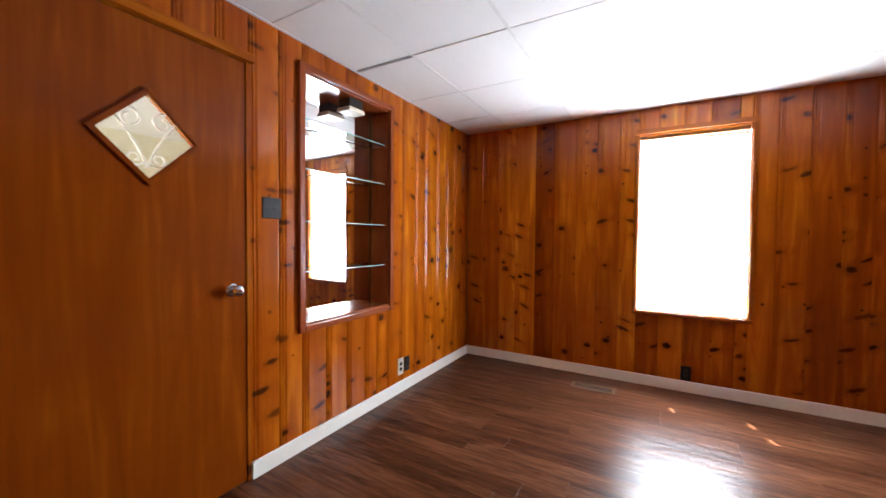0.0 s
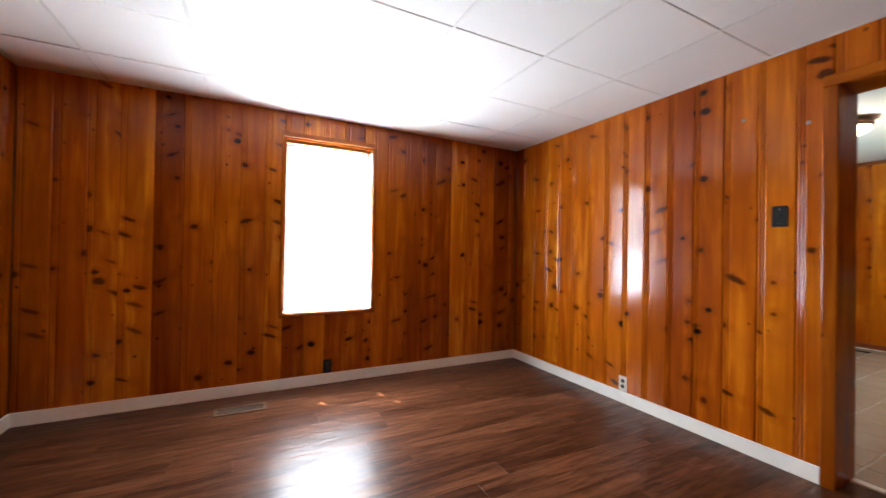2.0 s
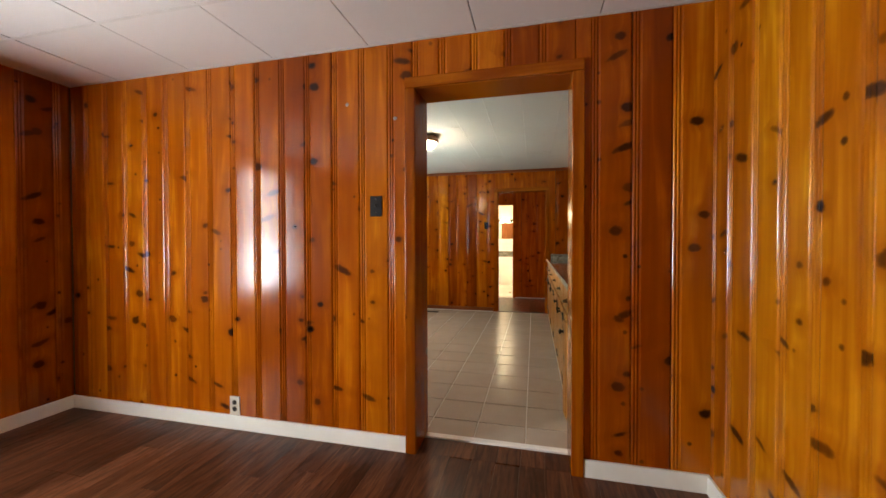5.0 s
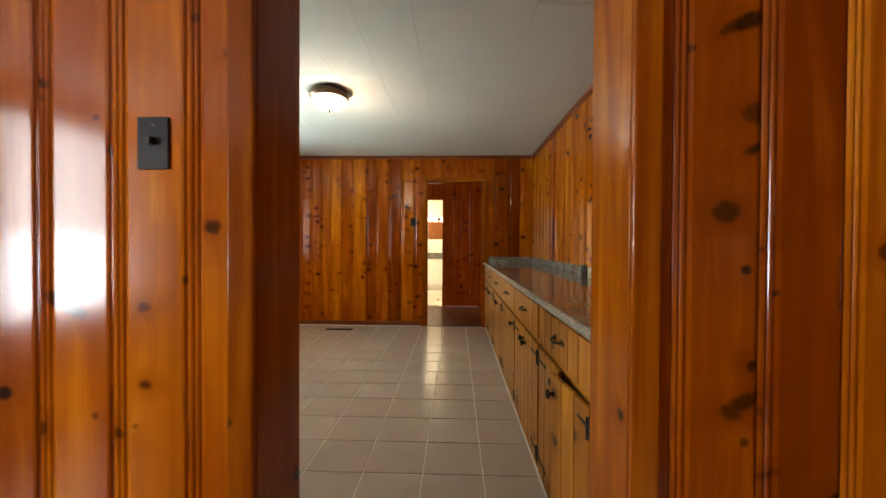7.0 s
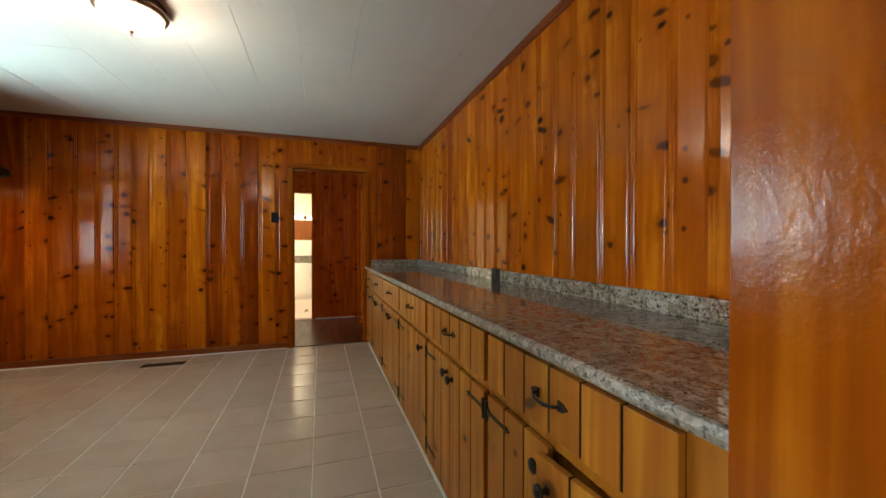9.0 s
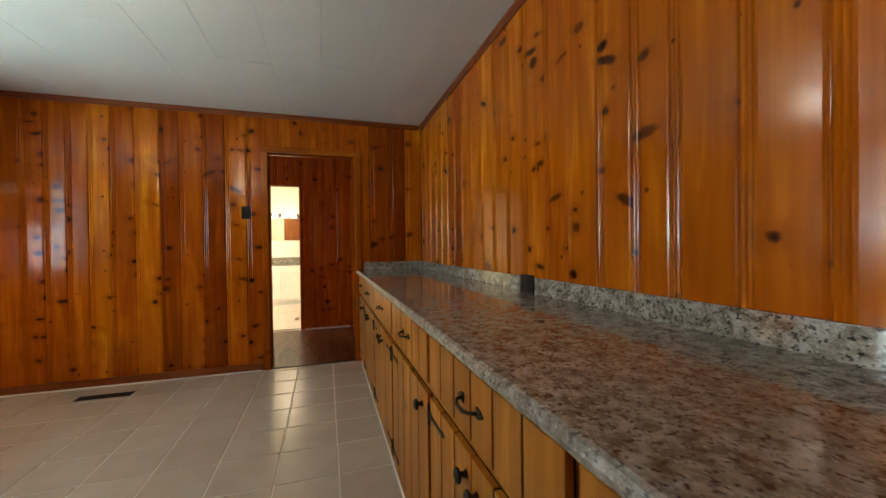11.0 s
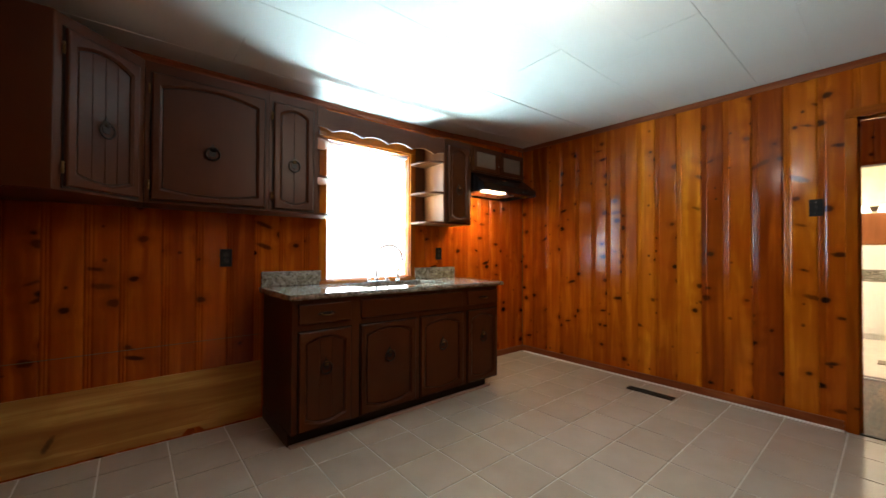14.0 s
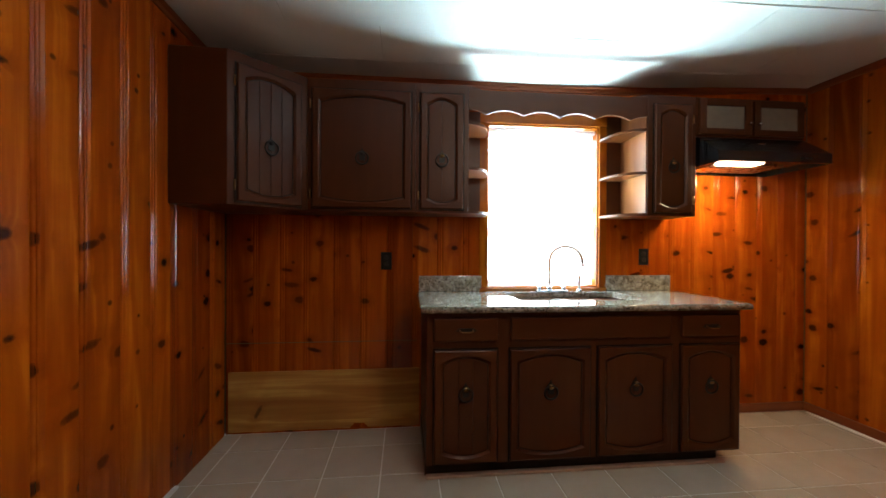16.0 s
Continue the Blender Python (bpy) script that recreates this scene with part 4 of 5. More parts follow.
def ring_pull(parent, m, bright=False, size=1.5):
    """Ring pull on a pointed back plate."""
    mat = M_BRASS if bright else M_IRON
    m = m @ Matrix.Diagonal((size, 1, size, 1))
    pl = part("ring_pull", prism(bmesh.new(), [(-0.010, -0.018), (0.010, -0.018), (0.013, 0.014), (0.005, 0.022), (0.0, 0.034), (-0.005, 0.022), (-0.013, 0.014)], -0.004, m), M_IRON, parent, "dark ring pull")
    n = 20
    pts = [m @ Vector((0.024 * math.sin(i * math.tau / n), -0.011 - 0.002 * math.cos(i * math.tau / n), -0.010 + 0.024 * math.cos(i * math.tau / n))) for i in range(n + 1)]
    part("ring", tube(bmesh.new(), pts, 0.0046, 8), M_IRON, pl)
    part("drop", lathe(bmesh.new(), ((0.005, 0.0), (0.010, 0.005), (0.009, 0.010), (0.0, 0.012)), 12, m @ pose(0, -0.004, 0.010, 90)), mat, pl)
    return pl


def butt_hinge(parent, m):
    part("hinge", tube(bmesh.new(), (m @ Vector((0, -0.006, -0.026)), m @ Vector((0, -0.006, 0.026))), 0.005, 8), M_BRASS, parent, "brass hinge")


UB, UT, UF = 1.430, 2.200, 3.285   # uppers: bottom, top, front


def upper_cabinet(x0, x1, doors, label, side_boards=True):
    ob = thing("wall_cabinet", pose((x0 + x1) / 2, KN, UB), label, "cabinet", "dark wall cabinets")
    w, h, d = x1 - x0, UT - UB, KN - UF
    part("body", box(bmesh.new(), -w / 2, w / 2, -d, -0.001, 0, h, 0.002), M_STAIN, ob)
    for a, b, boards, hinge in doors:
        a, b = a - (x0 + x1) / 2, b - (x0 + x1) / 2
        m = Matrix.Translation((0, -d, 0))
        door = panel_front(ob, (a + b) / 2, 0.365, b - a, 0.69, m, boards)
        ring_pull(ob, Matrix.Translation(((a + b) / 2, -d - 0.011, 0.325)), bright=b - a < 0.3)
        for z in (0.10, 0.62):
            butt_hinge(ob, Matrix.Translation((a - 0.011 if hinge < 0 else b + 0.011, -d - 0.006, z)))
    return ob


upper_cabinet(0.947, 1.572, ((0.975, 1.545, 1, -1),), "dark stained wall cabinet with one wide arched door")
upper_cabinet(1.573, 1.888, ((1.600, 1.858, 2, -1),), "narrow dark stained wall cabinet with an arched door")
upper_cabinet(3.045, 3.376, ((3.085, 3.340, 1, 1),), "narrow dark stained wall cabinet beside the range hood")


def corner_cabinet():
    ob = thing("corner_cabinet", pose(KW, KN, UB), "dark stained diagonal corner wall cabinet", "cabinet", "dark wall cabinets")
    h = UT - UB
    ax, ay, bx, by = 0.275, -0.60, 0.585, -(KN - UF)
    outline = [(0.001, -0.001), (bx, -0.001), (bx, by), (ax, ay), (0.001, ay)]
    bm = bmesh.new()
    lo = [bm.verts.new((x, y, 0)) for x, y in outline]
    hi = [bm.verts.new((x, y, h)) for x, y in outline]
    bm.faces.new(lo[::-1])
    bm.faces.new(hi)
    for i in range(5):
        bm.faces.new((lo[i], lo[(i + 1) % 5], hi[(i + 1) % 5], hi[i]))
    bmesh.ops.bevel(bm, geom=bm.edges[:], offset=0.003, segments=1, affect="EDGES")
    part("body", bm, M_STAIN, ob)
    length = math.hypot(bx - ax, by - ay)
    m = Matrix.Translation(((ax + bx) / 2, (ay + by) / 2, 0)) @ pose(0, 0, 0, 0, 0, math.degrees(math.atan2(by - ay, bx - ax)))
    panel_front(ob, 0.0, 0.365, length - 0.085, 0.69, m, 4)
    ring_pull(ob, m @ Matrix.Translation((0, -0.011, 0.33)))
    for z in (0.10, 0.62):
        butt_hinge(ob, m @ Matrix.Translation((-length / 2 + 0.032, -0.006, z)))
    return ob


corner_cabinet()


def corner_shelves(x, sense, label, side):
    """Open quarter-round shelves on a cabinet's side; sense: the way they reach."""
    ob = thing("corner_shelf", pose(x, KN, UB), label, "shelf", "open end shelves")
    r, d = 0.165, KN - UF - 0.004
    part("back_panel", box(bmesh.new(), min(0, sense * 0.15), max(0, sense * 0.15), -0.014, -0.001, 0.0, UT - UB - 0.05), M_STAIN, ob)
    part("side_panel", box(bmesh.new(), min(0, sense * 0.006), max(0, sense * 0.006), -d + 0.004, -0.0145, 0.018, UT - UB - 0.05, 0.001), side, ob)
    for z in (0.0, 0.265, 0.540, UT - UB - 0.02):
        bm = bmesh.new()
        pts = [(0.0, -0.015), (0.0, -d)] + [(sense * r * math.sin(a), -0.015 - (d - 0.015) * (math.cos(a) ** 0.8)) for a in (0.2, 0.45, 0.7, 0.95, 1.2, 1.4)] + [(sense * r, -0.015)]
        lo = [bm.verts.new((px, py, z)) for px, py in pts]
        hi = [bm.verts.new((px, py, z + 0.017)) for px, py in pts]
        bm.faces.new(lo)
        bm.faces.new(hi[::-1])
        n = len(pts)
        for i in range(n):
            bm.faces.new((lo[i], hi[i], hi[(i + 1) % n], lo[(i + 1) % n]))
        part("shelf_board", bm, M_STAIN_X, ob)
    return ob


corner_shelves(1.889, 1, "dark quarter-round open shelves beside the window", M_STAIN)
# side panel in a lighter brown than its twin, for the window light on it
corner_shelves(3.044, -1, "dark quarter-round open shelves, window light painted on the side panel", M_LIT_BROWN)


def valance():
    x0, x1 = 1.890, 3.043
    ob = thing("window_valance", pose((x0 + x1) / 2, UF, 2.03), "dark stained scalloped valance above the sink", "valance")
    w = (x1 - x0) / 2
    top = 0.148
    pts = []
    n = 72
    for i in range(n + 1):
        x = -w + 2 * w * i / n
        u = abs(x) / w
        z = 0.030 * abs(math.sin(u * math.pi * 2.5)) ** 0.8
        pts.append((x, z))
    bm = bmesh.new()
    for (xa, za), (xb, zb) in zip(pts, pts[1:]):
        prism(bm, [(xa, za), (xb, zb), (xb, top), (xa, top)], 0.018)
    bmesh.ops.remove_doubles(bm, verts=bm.verts, dist=1e-5)
    part("board", bm, M_STAIN_X, ob)
    return ob


valance()


def hood_cabinet():
    x0, x1 = 3.378, 4.150
    ob = thing("hood_cabinet", pose((x0 + x1) / 2, KN, 1.945), "short brown cabinet with two panel doors above the hood", "cabinet")
    w, d, h = (x1 - x0), KN - UF, 0.255
    part("body", box(bmesh.new(), -w / 2, w / 2, -d, -0.001, 0, h, 0.002), M_STAIN, ob)
    for s in (-1, 1):
        a, b = sorted((s * 0.012, s * (w / 2 - 0.014)))
        bm = bmesh.new()
        for q in ((a, a + 0.045, 0.014, h - 0.014), (b - 0.045, b, 0.014, h - 0.014), (a + 0.045, b - 0.045, 0.014, 0.055), (a + 0.045, b - 0.045, h - 0.055, h - 0.014)):
            box(bm, q[0], q[1], -d - 0.019, -d, q[2], q[3], 0.003)
        door = part("door", bm, M_STAIN_X, ob)
        part("panel", box(bmesh.new(), a + 0.043, b - 0.043, -d - 0.010, -d - 0.001, 0.050, h - 0.050, 0.002), M_PANEL, door, "paler flat panel")
        part("knob", lathe(bmesh.new(), ((0.005, 0.0), (0.004, 0.010), (0.010, 0.016), (0.009, 0.022), (0.0, 0.024)), 14, pose(s * 0.034, -d - 0.019, 0.085, 90)), M_CHROME, door, "small chrome knob")
    return ob


hood_cabinet()


def range_hood():
    ob = thing("range_hood", pose(3.775, KN, 1.757), "black range hood with a lit lamp below", "range hood")
    w = 0.385
    bm = bmesh.new()
    outer = [(-0.002, 0.0), (-0.002, 0.186), (-0.300, 0.186), (-0.465, 0.062), (-0.470, 0.0)]
    inner = [(-0.022, 0.0), (-0.022, 0.020), (-0.440, 0.020), (-0.448, 0.0)]
    prof = [outer[0], outer[1], outer[2], outer[3], outer[4], inner[3], inner[2], inner[1], inner[0]]
    a = [bm.verts.new((-w, y, z)) for y, z in prof]
    b = [bm.verts.new((w, y, z)) for y, z in prof]
    for i in range(len(prof)):
        k = (i + 1) % len(prof)
        bm.faces.new((a[i], a[k], b[k], b[i]))
    bm.faces.new(a[::-1])
    bm.faces.new(b)
    part("canopy", bm, M_HOOD, ob)
    part("side_lip", box(bmesh.new(), -w, -w + 0.012, -0.448, -0.022, -0.004, 0.02), M_HOOD, ob)
    part("side_lip", box(bmesh.new(), w - 0.012, w, -0.448, -0.022, -0.004, 0.02), M_HOOD, ob)
    part("lamp_lens", box(bmesh.new(), -0.285, -0.020, -0.415, -0.320, -0.004, 0.018, 0.009), M_LENS, ob, "glowing lamp lens")
    part("filter", box(bmesh.new(), -0.25, 0.25, -0.290, -0.060, 0.010, 0.018, 0.002), M_STEEL, ob, "grease filter mesh")
    part("badge", box(bmesh.new(), -0.02, 0.02, -0.375, -0.366, 0.128, 0.138, turn=Matrix()), M_STEEL, ob)
    for i in range(2):
        part("rocker_switch", box(bmesh.new(), 0.16 + 0.05 * i, 0.19 + 0.05 * i, -0.4745, -0.469, 0.018, 0.034, 0.001), M_BLACK, ob)
    return ob


range_hood()

# sink base
CT = 0.920


def sink_base():
    x0, x1, f = 1.625, 3.400, 2.975
    ob = thing("sink_cabinet", pose((x0 + x1) / 2, f, 0), "dark stained sink base cabinet with drawers and arched doors", "cabinet")
    c = (x0 + x1) / 2
    w = (x1 - x0) / 2
    d = KN - f - 0.002
    part("body", box(bmesh.new(), -w, w, 0.0, d, 0.085, 0.882, 0.003), M_STAIN, ob)
    # void colour on the kick board puts the recess's shade into it
    part("toe_kick", box(bmesh.new(), -w + 0.002, w - 0.09, 0.060, d, 0.0, 0.084), M_VOID, ob, "recessed toe kick, near-black for the shade under the cabinet")
    part("end_panel", box(bmesh.new(), -w - 0.004, -w + 0.016, 0.062, d, 0.0, 0.084), M_STAIN, ob)
    m = Matrix()
    for a, b, boards in ((1.664, 1.996, 3), (2.066, 2.508, 1), (2.554, 2.980, 1), (3.036, 3.384, 1)):
        panel_front(ob, (a + b) / 2 - c, 0.393, b - a, 0.590, m, boards, 0.040)
        ring_pull(ob, Matrix.Translation(((a + b) / 2 - c, -0.011, 0.470)), True)
    for a, b in ((1.662, 1.997), (2.068, 2.968), (3.034, 3.384)):
        bm = bmesh.new()
        box(bm, a - c, b - c, -0.020, 0.0, 0.735, 0.855, 0.007)
        front = part("drawer_front", bm, M_STAIN_X, ob)
        if b - a < 0.5:
            k = (a + b) / 2 - c
            part("back_plate", prism(bmesh.new(), [(k - 0.058, 0.79), (k - 0.04, 0.783), (k + 0.04, 0.783), (k + 0.058, 0.79), (k + 0.04, 0.803), (k - 0.04, 0.803)], -0.003, Matrix.Translation((0, -0.020, 0))), M_IRON, front)
            part("bail_pull", tube(bmesh.new(), ((k - 0.034, -0.022, 0.795), (k - 0.034, -0.034, 0.79), (k - 0.02, -0.042, 0.786), (k + 0.02, -0.042, 0.786), (k + 0.034, -0.034, 0.79), (k + 0.034, -0.022, 0.795)), 0.0035, 7), M_BRASS, front, "small metal bail pull")
    return ob


sink_base()
single("quarter_round", box(bmesh.new(), 1.625, 3.335, 2.995, 3.030, 0.0, 0.016, 0.006), M_MASON, "pinkish wooden floor strip under the sink cabinet", "trim", "structure")


def sink_counter():
    x0, x1, y0, y1 = 1.594, 3.415, 2.925, KN - 0.001
    ob = thing("sink_countertop", pose(x0, y0, CT - 0.034), "speckled grey granite countertop with an undermount sink cutout", "countertop")
    w, d = x1 - x0, y1 - y0
    sx0, sx1, sy0, sy1 = 0.575, 1.335, 0.175, 0.560
    bm = bmesh.new()
    for b in ((0, w, 0, sy0), (0, w, sy1, d), (0, sx0, sy0, sy1), (sx1, w, sy0, sy1)):
        box(bm, *b, 0.0, 0.034)
    part("slab", bm, M_GRANITE, ob)
    part("front_edge", tube(bmesh.new(), ((0.0, 0.0015, 0.017), (w, 0.0015, 0.017)), 0.0165, 10), M_GRANITE, ob)
    part("backsplash", box(bmesh.new(), 0.012, 0.440, d - 0.022, d, 0.0345, 0.142, 0.003), M_GRANITE, ob)
    part("backsplash", box(bmesh.new(), 1.338, 1.826, d - 0.022, d, 0.0345, 0.142, 0.003), M_GRANITE, ob)
    sink = thing("kitchen_sink", pose(x0, y0, CT - 0.036), "double-bowl stainless steel undermount sink", "sink")
    for a, b in ((sx0 - 0.006, (sx0 + sx1) / 2 - 0.012), ((sx0 + sx1) / 2 + 0.012, sx1 + 0.006)):
        bm = bmesh.new()
        r = 0.06
        loops = []
        for inset, z in ((0.0, 0.0), (0.004, -0.02), (0.010, -0.15), (0.045, -0.185)):
            lp = []
            for k, (cx, cy) in enumerate(((b - r, sy1 + 0.006 - r), (a + r, sy1 + 0.006 - r), (a + r, sy0 - 0.006 + r), (b - r, sy0 - 0.006 + r))):
                for i in range(6):
                    t = math.pi / 2 * (k + i / 5)
                    lp.append(bm.verts.new((cx + (r - inset) * math.cos(t), cy + (r - inset) * math.sin(t), z)))
            loops.append(lp)
        for p, q in zip(loops, loops[1:]):
            for i in range(24):
                bm.faces.new((p[i], p[(i + 1) % 24], q[(i + 1) % 24], q[i])).smooth = True
        bm.faces.new(loops[-1])
        bmesh.ops.solidify(bm, geom=bm.faces[:], thickness=0.0015)
        bowl = part("bowl", bm, M_STEEL, sink)
        part("drain", lathe(bmesh.new(), ((0.042, 0.0), (0.040, 0.003), (0.030, 0.001), (0.0, 0.001)), 20, pose((a + b) / 2, (sy0 + sy1) / 2, -0.184)), M_CHROME, bowl)
    part("divider", box(bmesh.new(), (sx0 + sx1) / 2 - 0.0115, (sx0 + sx1) / 2 + 0.0115, sy0, sy1, -0.06, -0.012, 0.004), M_STEEL, sink)
    return ob


sink_counter()


def faucet():
    ob = thing("faucet", pose(2.500, 3.527, CT), "chrome gooseneck kitchen faucet with two handles", "faucet")
    part("base_plate", box(bmesh.new(), -0.095, 0.125, -0.026, 0.026, 0.0, 0.012, 0.005), M_CHROME, ob)
    pts = [(0, 0, 0.01), (0, 0, 0.16)]
    for i in range(15):
        a = math.pi * i / 14 * 0.93
        pts.append((0.088 * (1 - math.cos(a)), -0.055 * (1 - math.cos(a)), 0.215 + 0.098 * math.sin(a)))
    end = pts[-1]
    pts.append((end[0] + 0.006, end[1] - 0.004, end[2] - 0.035))
    part("spout", tube(bmesh.new(), pts, 0.0105, 12), M_CHROME, ob)
    part("spout_tip", tube(bmesh.new(), (pts[-1], (pts[-1][0] + 0.004, pts[-1][1] - 0.002, pts[-1][2] - 0.022)), 0.011, 12), M_CHROME, ob)
    part("collar", lathe(bmesh.new(), ((0.020, 0.0), (0.018, 0.020), (0.012, 0.036), (0.0, 0.036)), 18, pose(0, 0, 0.010)), M_CHROME, ob)
    for x in (-0.072, 0.100):
        handle = part("handle", lathe(bmesh.new(), ((0.014, 0.0), (0.013, 0.020), (0.009, 0.030), (0.0, 0.032)), 14, pose(x, 0, 0.011)), M_CHROME, ob)
        part("lever", tube(bmesh.new(), ((x, 0, 0.036), (x + (0.012 if x > 0 else -0.012), -0.012, 0.056), (x + (0.022 if x > 0 else -0.022), -0.028, 0.064)), (0.005, 0.0045, 0.004), 8), M_CHROME, handle)
    spray = thing("sink_sprayer", pose(2.712, 3.527, CT), "slim chrome sink sprayer", "sprayer")
    part("socket", lathe(bmesh.new(), ((0.020, 0.0), (0.018, 0.010), (0.011, 0.016), (0.0, 0.016)), 16), M_CHROME, spray)
    part("head", lathe(bmesh.new(), ((0.009, 0.0), (0.008, 0.05), (0.012, 0.075), (0.012, 0.100), (0.0, 0.104)), 14, pose(0, 0, 0.016)), M_CHROME, spray)
    return ob


faucet()

# patch of bare plywood low on the wall
bm = bmesh.new()
n = 40
xs = [0.380 + i * (1.612 - 0.380) / n for i in range(n + 1)]
rng = random.Random(3)
lo = [0.012 + 0.006 * rng.random() + (0.03 if 26 <= i <= 28 else 0.0) for i in range(n + 1)]
for i in range(n):
    prism(bm, [(xs[i], lo[i]), (xs[i + 1], lo[i + 1]), (xs[i + 1], 0.404), (xs[i], 0.404)], 0.008, Matrix.Translation((0, KN - 0.0085, 0)))
bmesh.ops.remove_doubles(bm, verts=bm.verts, dist=1e-5)
single("plywood_patch", bm, M_PLY, "bare plywood sheet patched over the lower wall", "plywood", "structure")
single("wall_seam_strip", box(bmesh.new(), KW + 0.005, 1.60, KN - 0.003, KN - 0.0005, 0.588, 0.592), M_STUD, "thin dark seam across the pine boards", "trim", "structure")


# ---- kitchen: long counter on the south side ----
def board_front(parent, name, x0, x1, z0, z1, y, boards, tilt=None):
    """Front of grooved boards facing +y."""
    bm = bmesh.new()
    tilt = tilt or Matrix()
    box(bm, x0 + 0.002, x1 - 0.002, y, y + 0.0178, z0 + 0.002, z1 - 0.002, turn=tilt)
    front = part(name, bm, M_GLAZE, parent)
    step = (x1 - x0) / boards
    for i in range(boards):
        part("board", box(bmesh.new(), x0 + i * step + (0.0044 if i else 0), x0 + (i + 1) * step - (0.0044 if i < boards - 1 else 0), y + 0.004, y + 0.020, z0, z1, 0.0018, turn=tilt), M_HONEY, front)
    return front


def strap_hinge(parent, x, z, y, sense):
    """Pointed iron strap; sense: the way the strap reaches from its pin."""
    pts = [(0, -0.010), (0.012, -0.016), (0.02, -0.006), (0.125, -0.0045), (0.135, -0.011), (0.158, 0.0), (0.135, 0.011), (0.125, 0.0045), (0.02, 0.006), (0.012, 0.016), (0, 0.010)]
    m = Matrix.Translation((x, y, z)) @ Matrix.Diagonal((sense, 1, 1, 1))
    h = part("strap_hinge", prism(bmesh.new(), pts, 0.004, m), M_IRON, parent, "black iron strap hinge")
    part("pin", tube(bmesh.new(), ((x, y + 0.003, z - 0.034), (x, y + 0.003, z + 0.034)), 0.006, 8), M_IRON, h)
    part("leaf", box(bmesh.new(), min(x, x - sense * 0.016), max(x, x - sense * 0.016), y, y + 0.003, z - 0.032, z + 0.032), M_IRON, h)


def arch_pull(parent, x, z, y):
    """Forged drawer pull with leaf-shaped ends."""
    pts = [(x - 0.050, y + 0.005, z), (x - 0.042, y + 0.020, z), (x - 0.020, y + 0.028, z - 0.003), (x + 0.020, y + 0.028, z - 0.003), (x + 0.042, y + 0.020, z), (x + 0.050, y + 0.005, z)]
    h = part("drawer_pull", tube(bmesh.new(), pts, (0.005, 0.004, 0.005, 0.005, 0.004, 0.005), 8), M_IRON, parent, "black forged pull")
    for s in (-1, 1):
        part("leaf_end", prism(bmesh.new(), [(-0.008, -0.013), (0.012, -0.010), (0.028, 0.0), (0.012, 0.010), (-0.008, 0.013)], 0.004, Matrix.Translation((x + s * 0.050, y, z)) @ Matrix.Diagonal((s, 1, 1, 1))), M_IRON, h)


def round_knob(parent, x, z, y):
    part("knob", lathe(bmesh.new(), ((0.012, 0.0), (0.007, 0.006), (0.007, 0.014), (0.019, 0.020), (0.019, 0.026), (0.010, 0.031), (0.0, 0.032)), 18, pose(x, y, z, -90)), M_IRON, parent, "black ring-turned knob")


CF = 0.012   # cabinet face
UNITS = ((0.335, 1.075, 2, True), (1.075, 1.835, 2, False), (1.835, 2.560, 1, False), (2.560, 3.305, 2, False), (3.305, 4.020, 2, False), (4.020, 4.527, 1, False))
for i, (x0, x1, doors, ajar) in enumerate(UNITS):
    label = "honey pine base cabinet with black iron hardware" + (", one door sagging ajar" if ajar else "")
    ob = thing("base_cabinet", pose((x0 + x1) / 2, CF, 0), label, "cabinet", "honey pine base cabinets")
    c = (x0 + x1) / 2
    w = (x1 - x0) / 2
    west = -w - (0.075 if i == 0 else 0.0)
    part("body", box(bmesh.new(), west + 0.0005, w - 0.0005, KS - CF + 0.002, -0.018, 0.0, 0.878), M_HONEY, ob)
    bm = bmesh.new()
    for b in ((west, -w + 0.022, 0.0, 0.880), (w - 0.022, w, 0.0, 0.880), (-w + 0.022, w - 0.022, 0.0, 0.045), (-w + 0.022, w - 0.022, 0.655, 0.705), (-w + 0.022, w - 0.022, 0.858, 0.880)):
        box(bm, b[0], b[1], -0.018, 0.0, b[2], b[3], 0.0015)
    part("face_frame", bm, M_HONEY, ob)
    part("drawer_front", box(bmesh.new(), -w + 0.02, w - 0.02, -0.002, 0.0005, 0.700, 0.862), M_GLAZE, ob)
    board_front(ob, "drawer", -w + 0.016, w - 0.016, 0.697, 0.866, 0.001, 6 if w > 0.3 else 4)
    arch_pull(ob, 0.0, 0.785, 0.021)
    if doors == 2:
        board_front(ob, "door", -w + 0.016, -0.003, 0.042, 0.662, 0.001, 3,
                    Matrix.Translation((-w + 0.016, 0, 0.05)) @ pose(0, 0, 0, 0, 1.2, 5.0) @ Matrix.Translation((w - 0.016, 0, -0.05)) if ajar else None)
        board_front(ob, "door", 0.003, w - 0.016, 0.042, 0.662, 0.001, 3)
        round_knob(ob, -0.035, 0.590 if not ajar else 0.583, 0.021 if not ajar else 0.050)
        round_knob(ob, 0.035, 0.602, 0.021)
        for z in (0.12, 0.605):
            strap_hinge(ob, -w + 0.014, z, 0.0215 if not ajar else 0.026, 1)
            strap_hinge(ob, w - 0.014, z, 0.0215, -1)
    else:
        board_front(ob, "door", -w + 0.016, w - 0.016, 0.042, 0.662, 0.001, 5 if w > 0.3 else 4)
        round_knob(ob, -w + 0.09, 0.60, 0.021)
        for z in (0.12, 0.605):
            strap_hinge(ob, w - 0.014, z, 0.0215, -1)


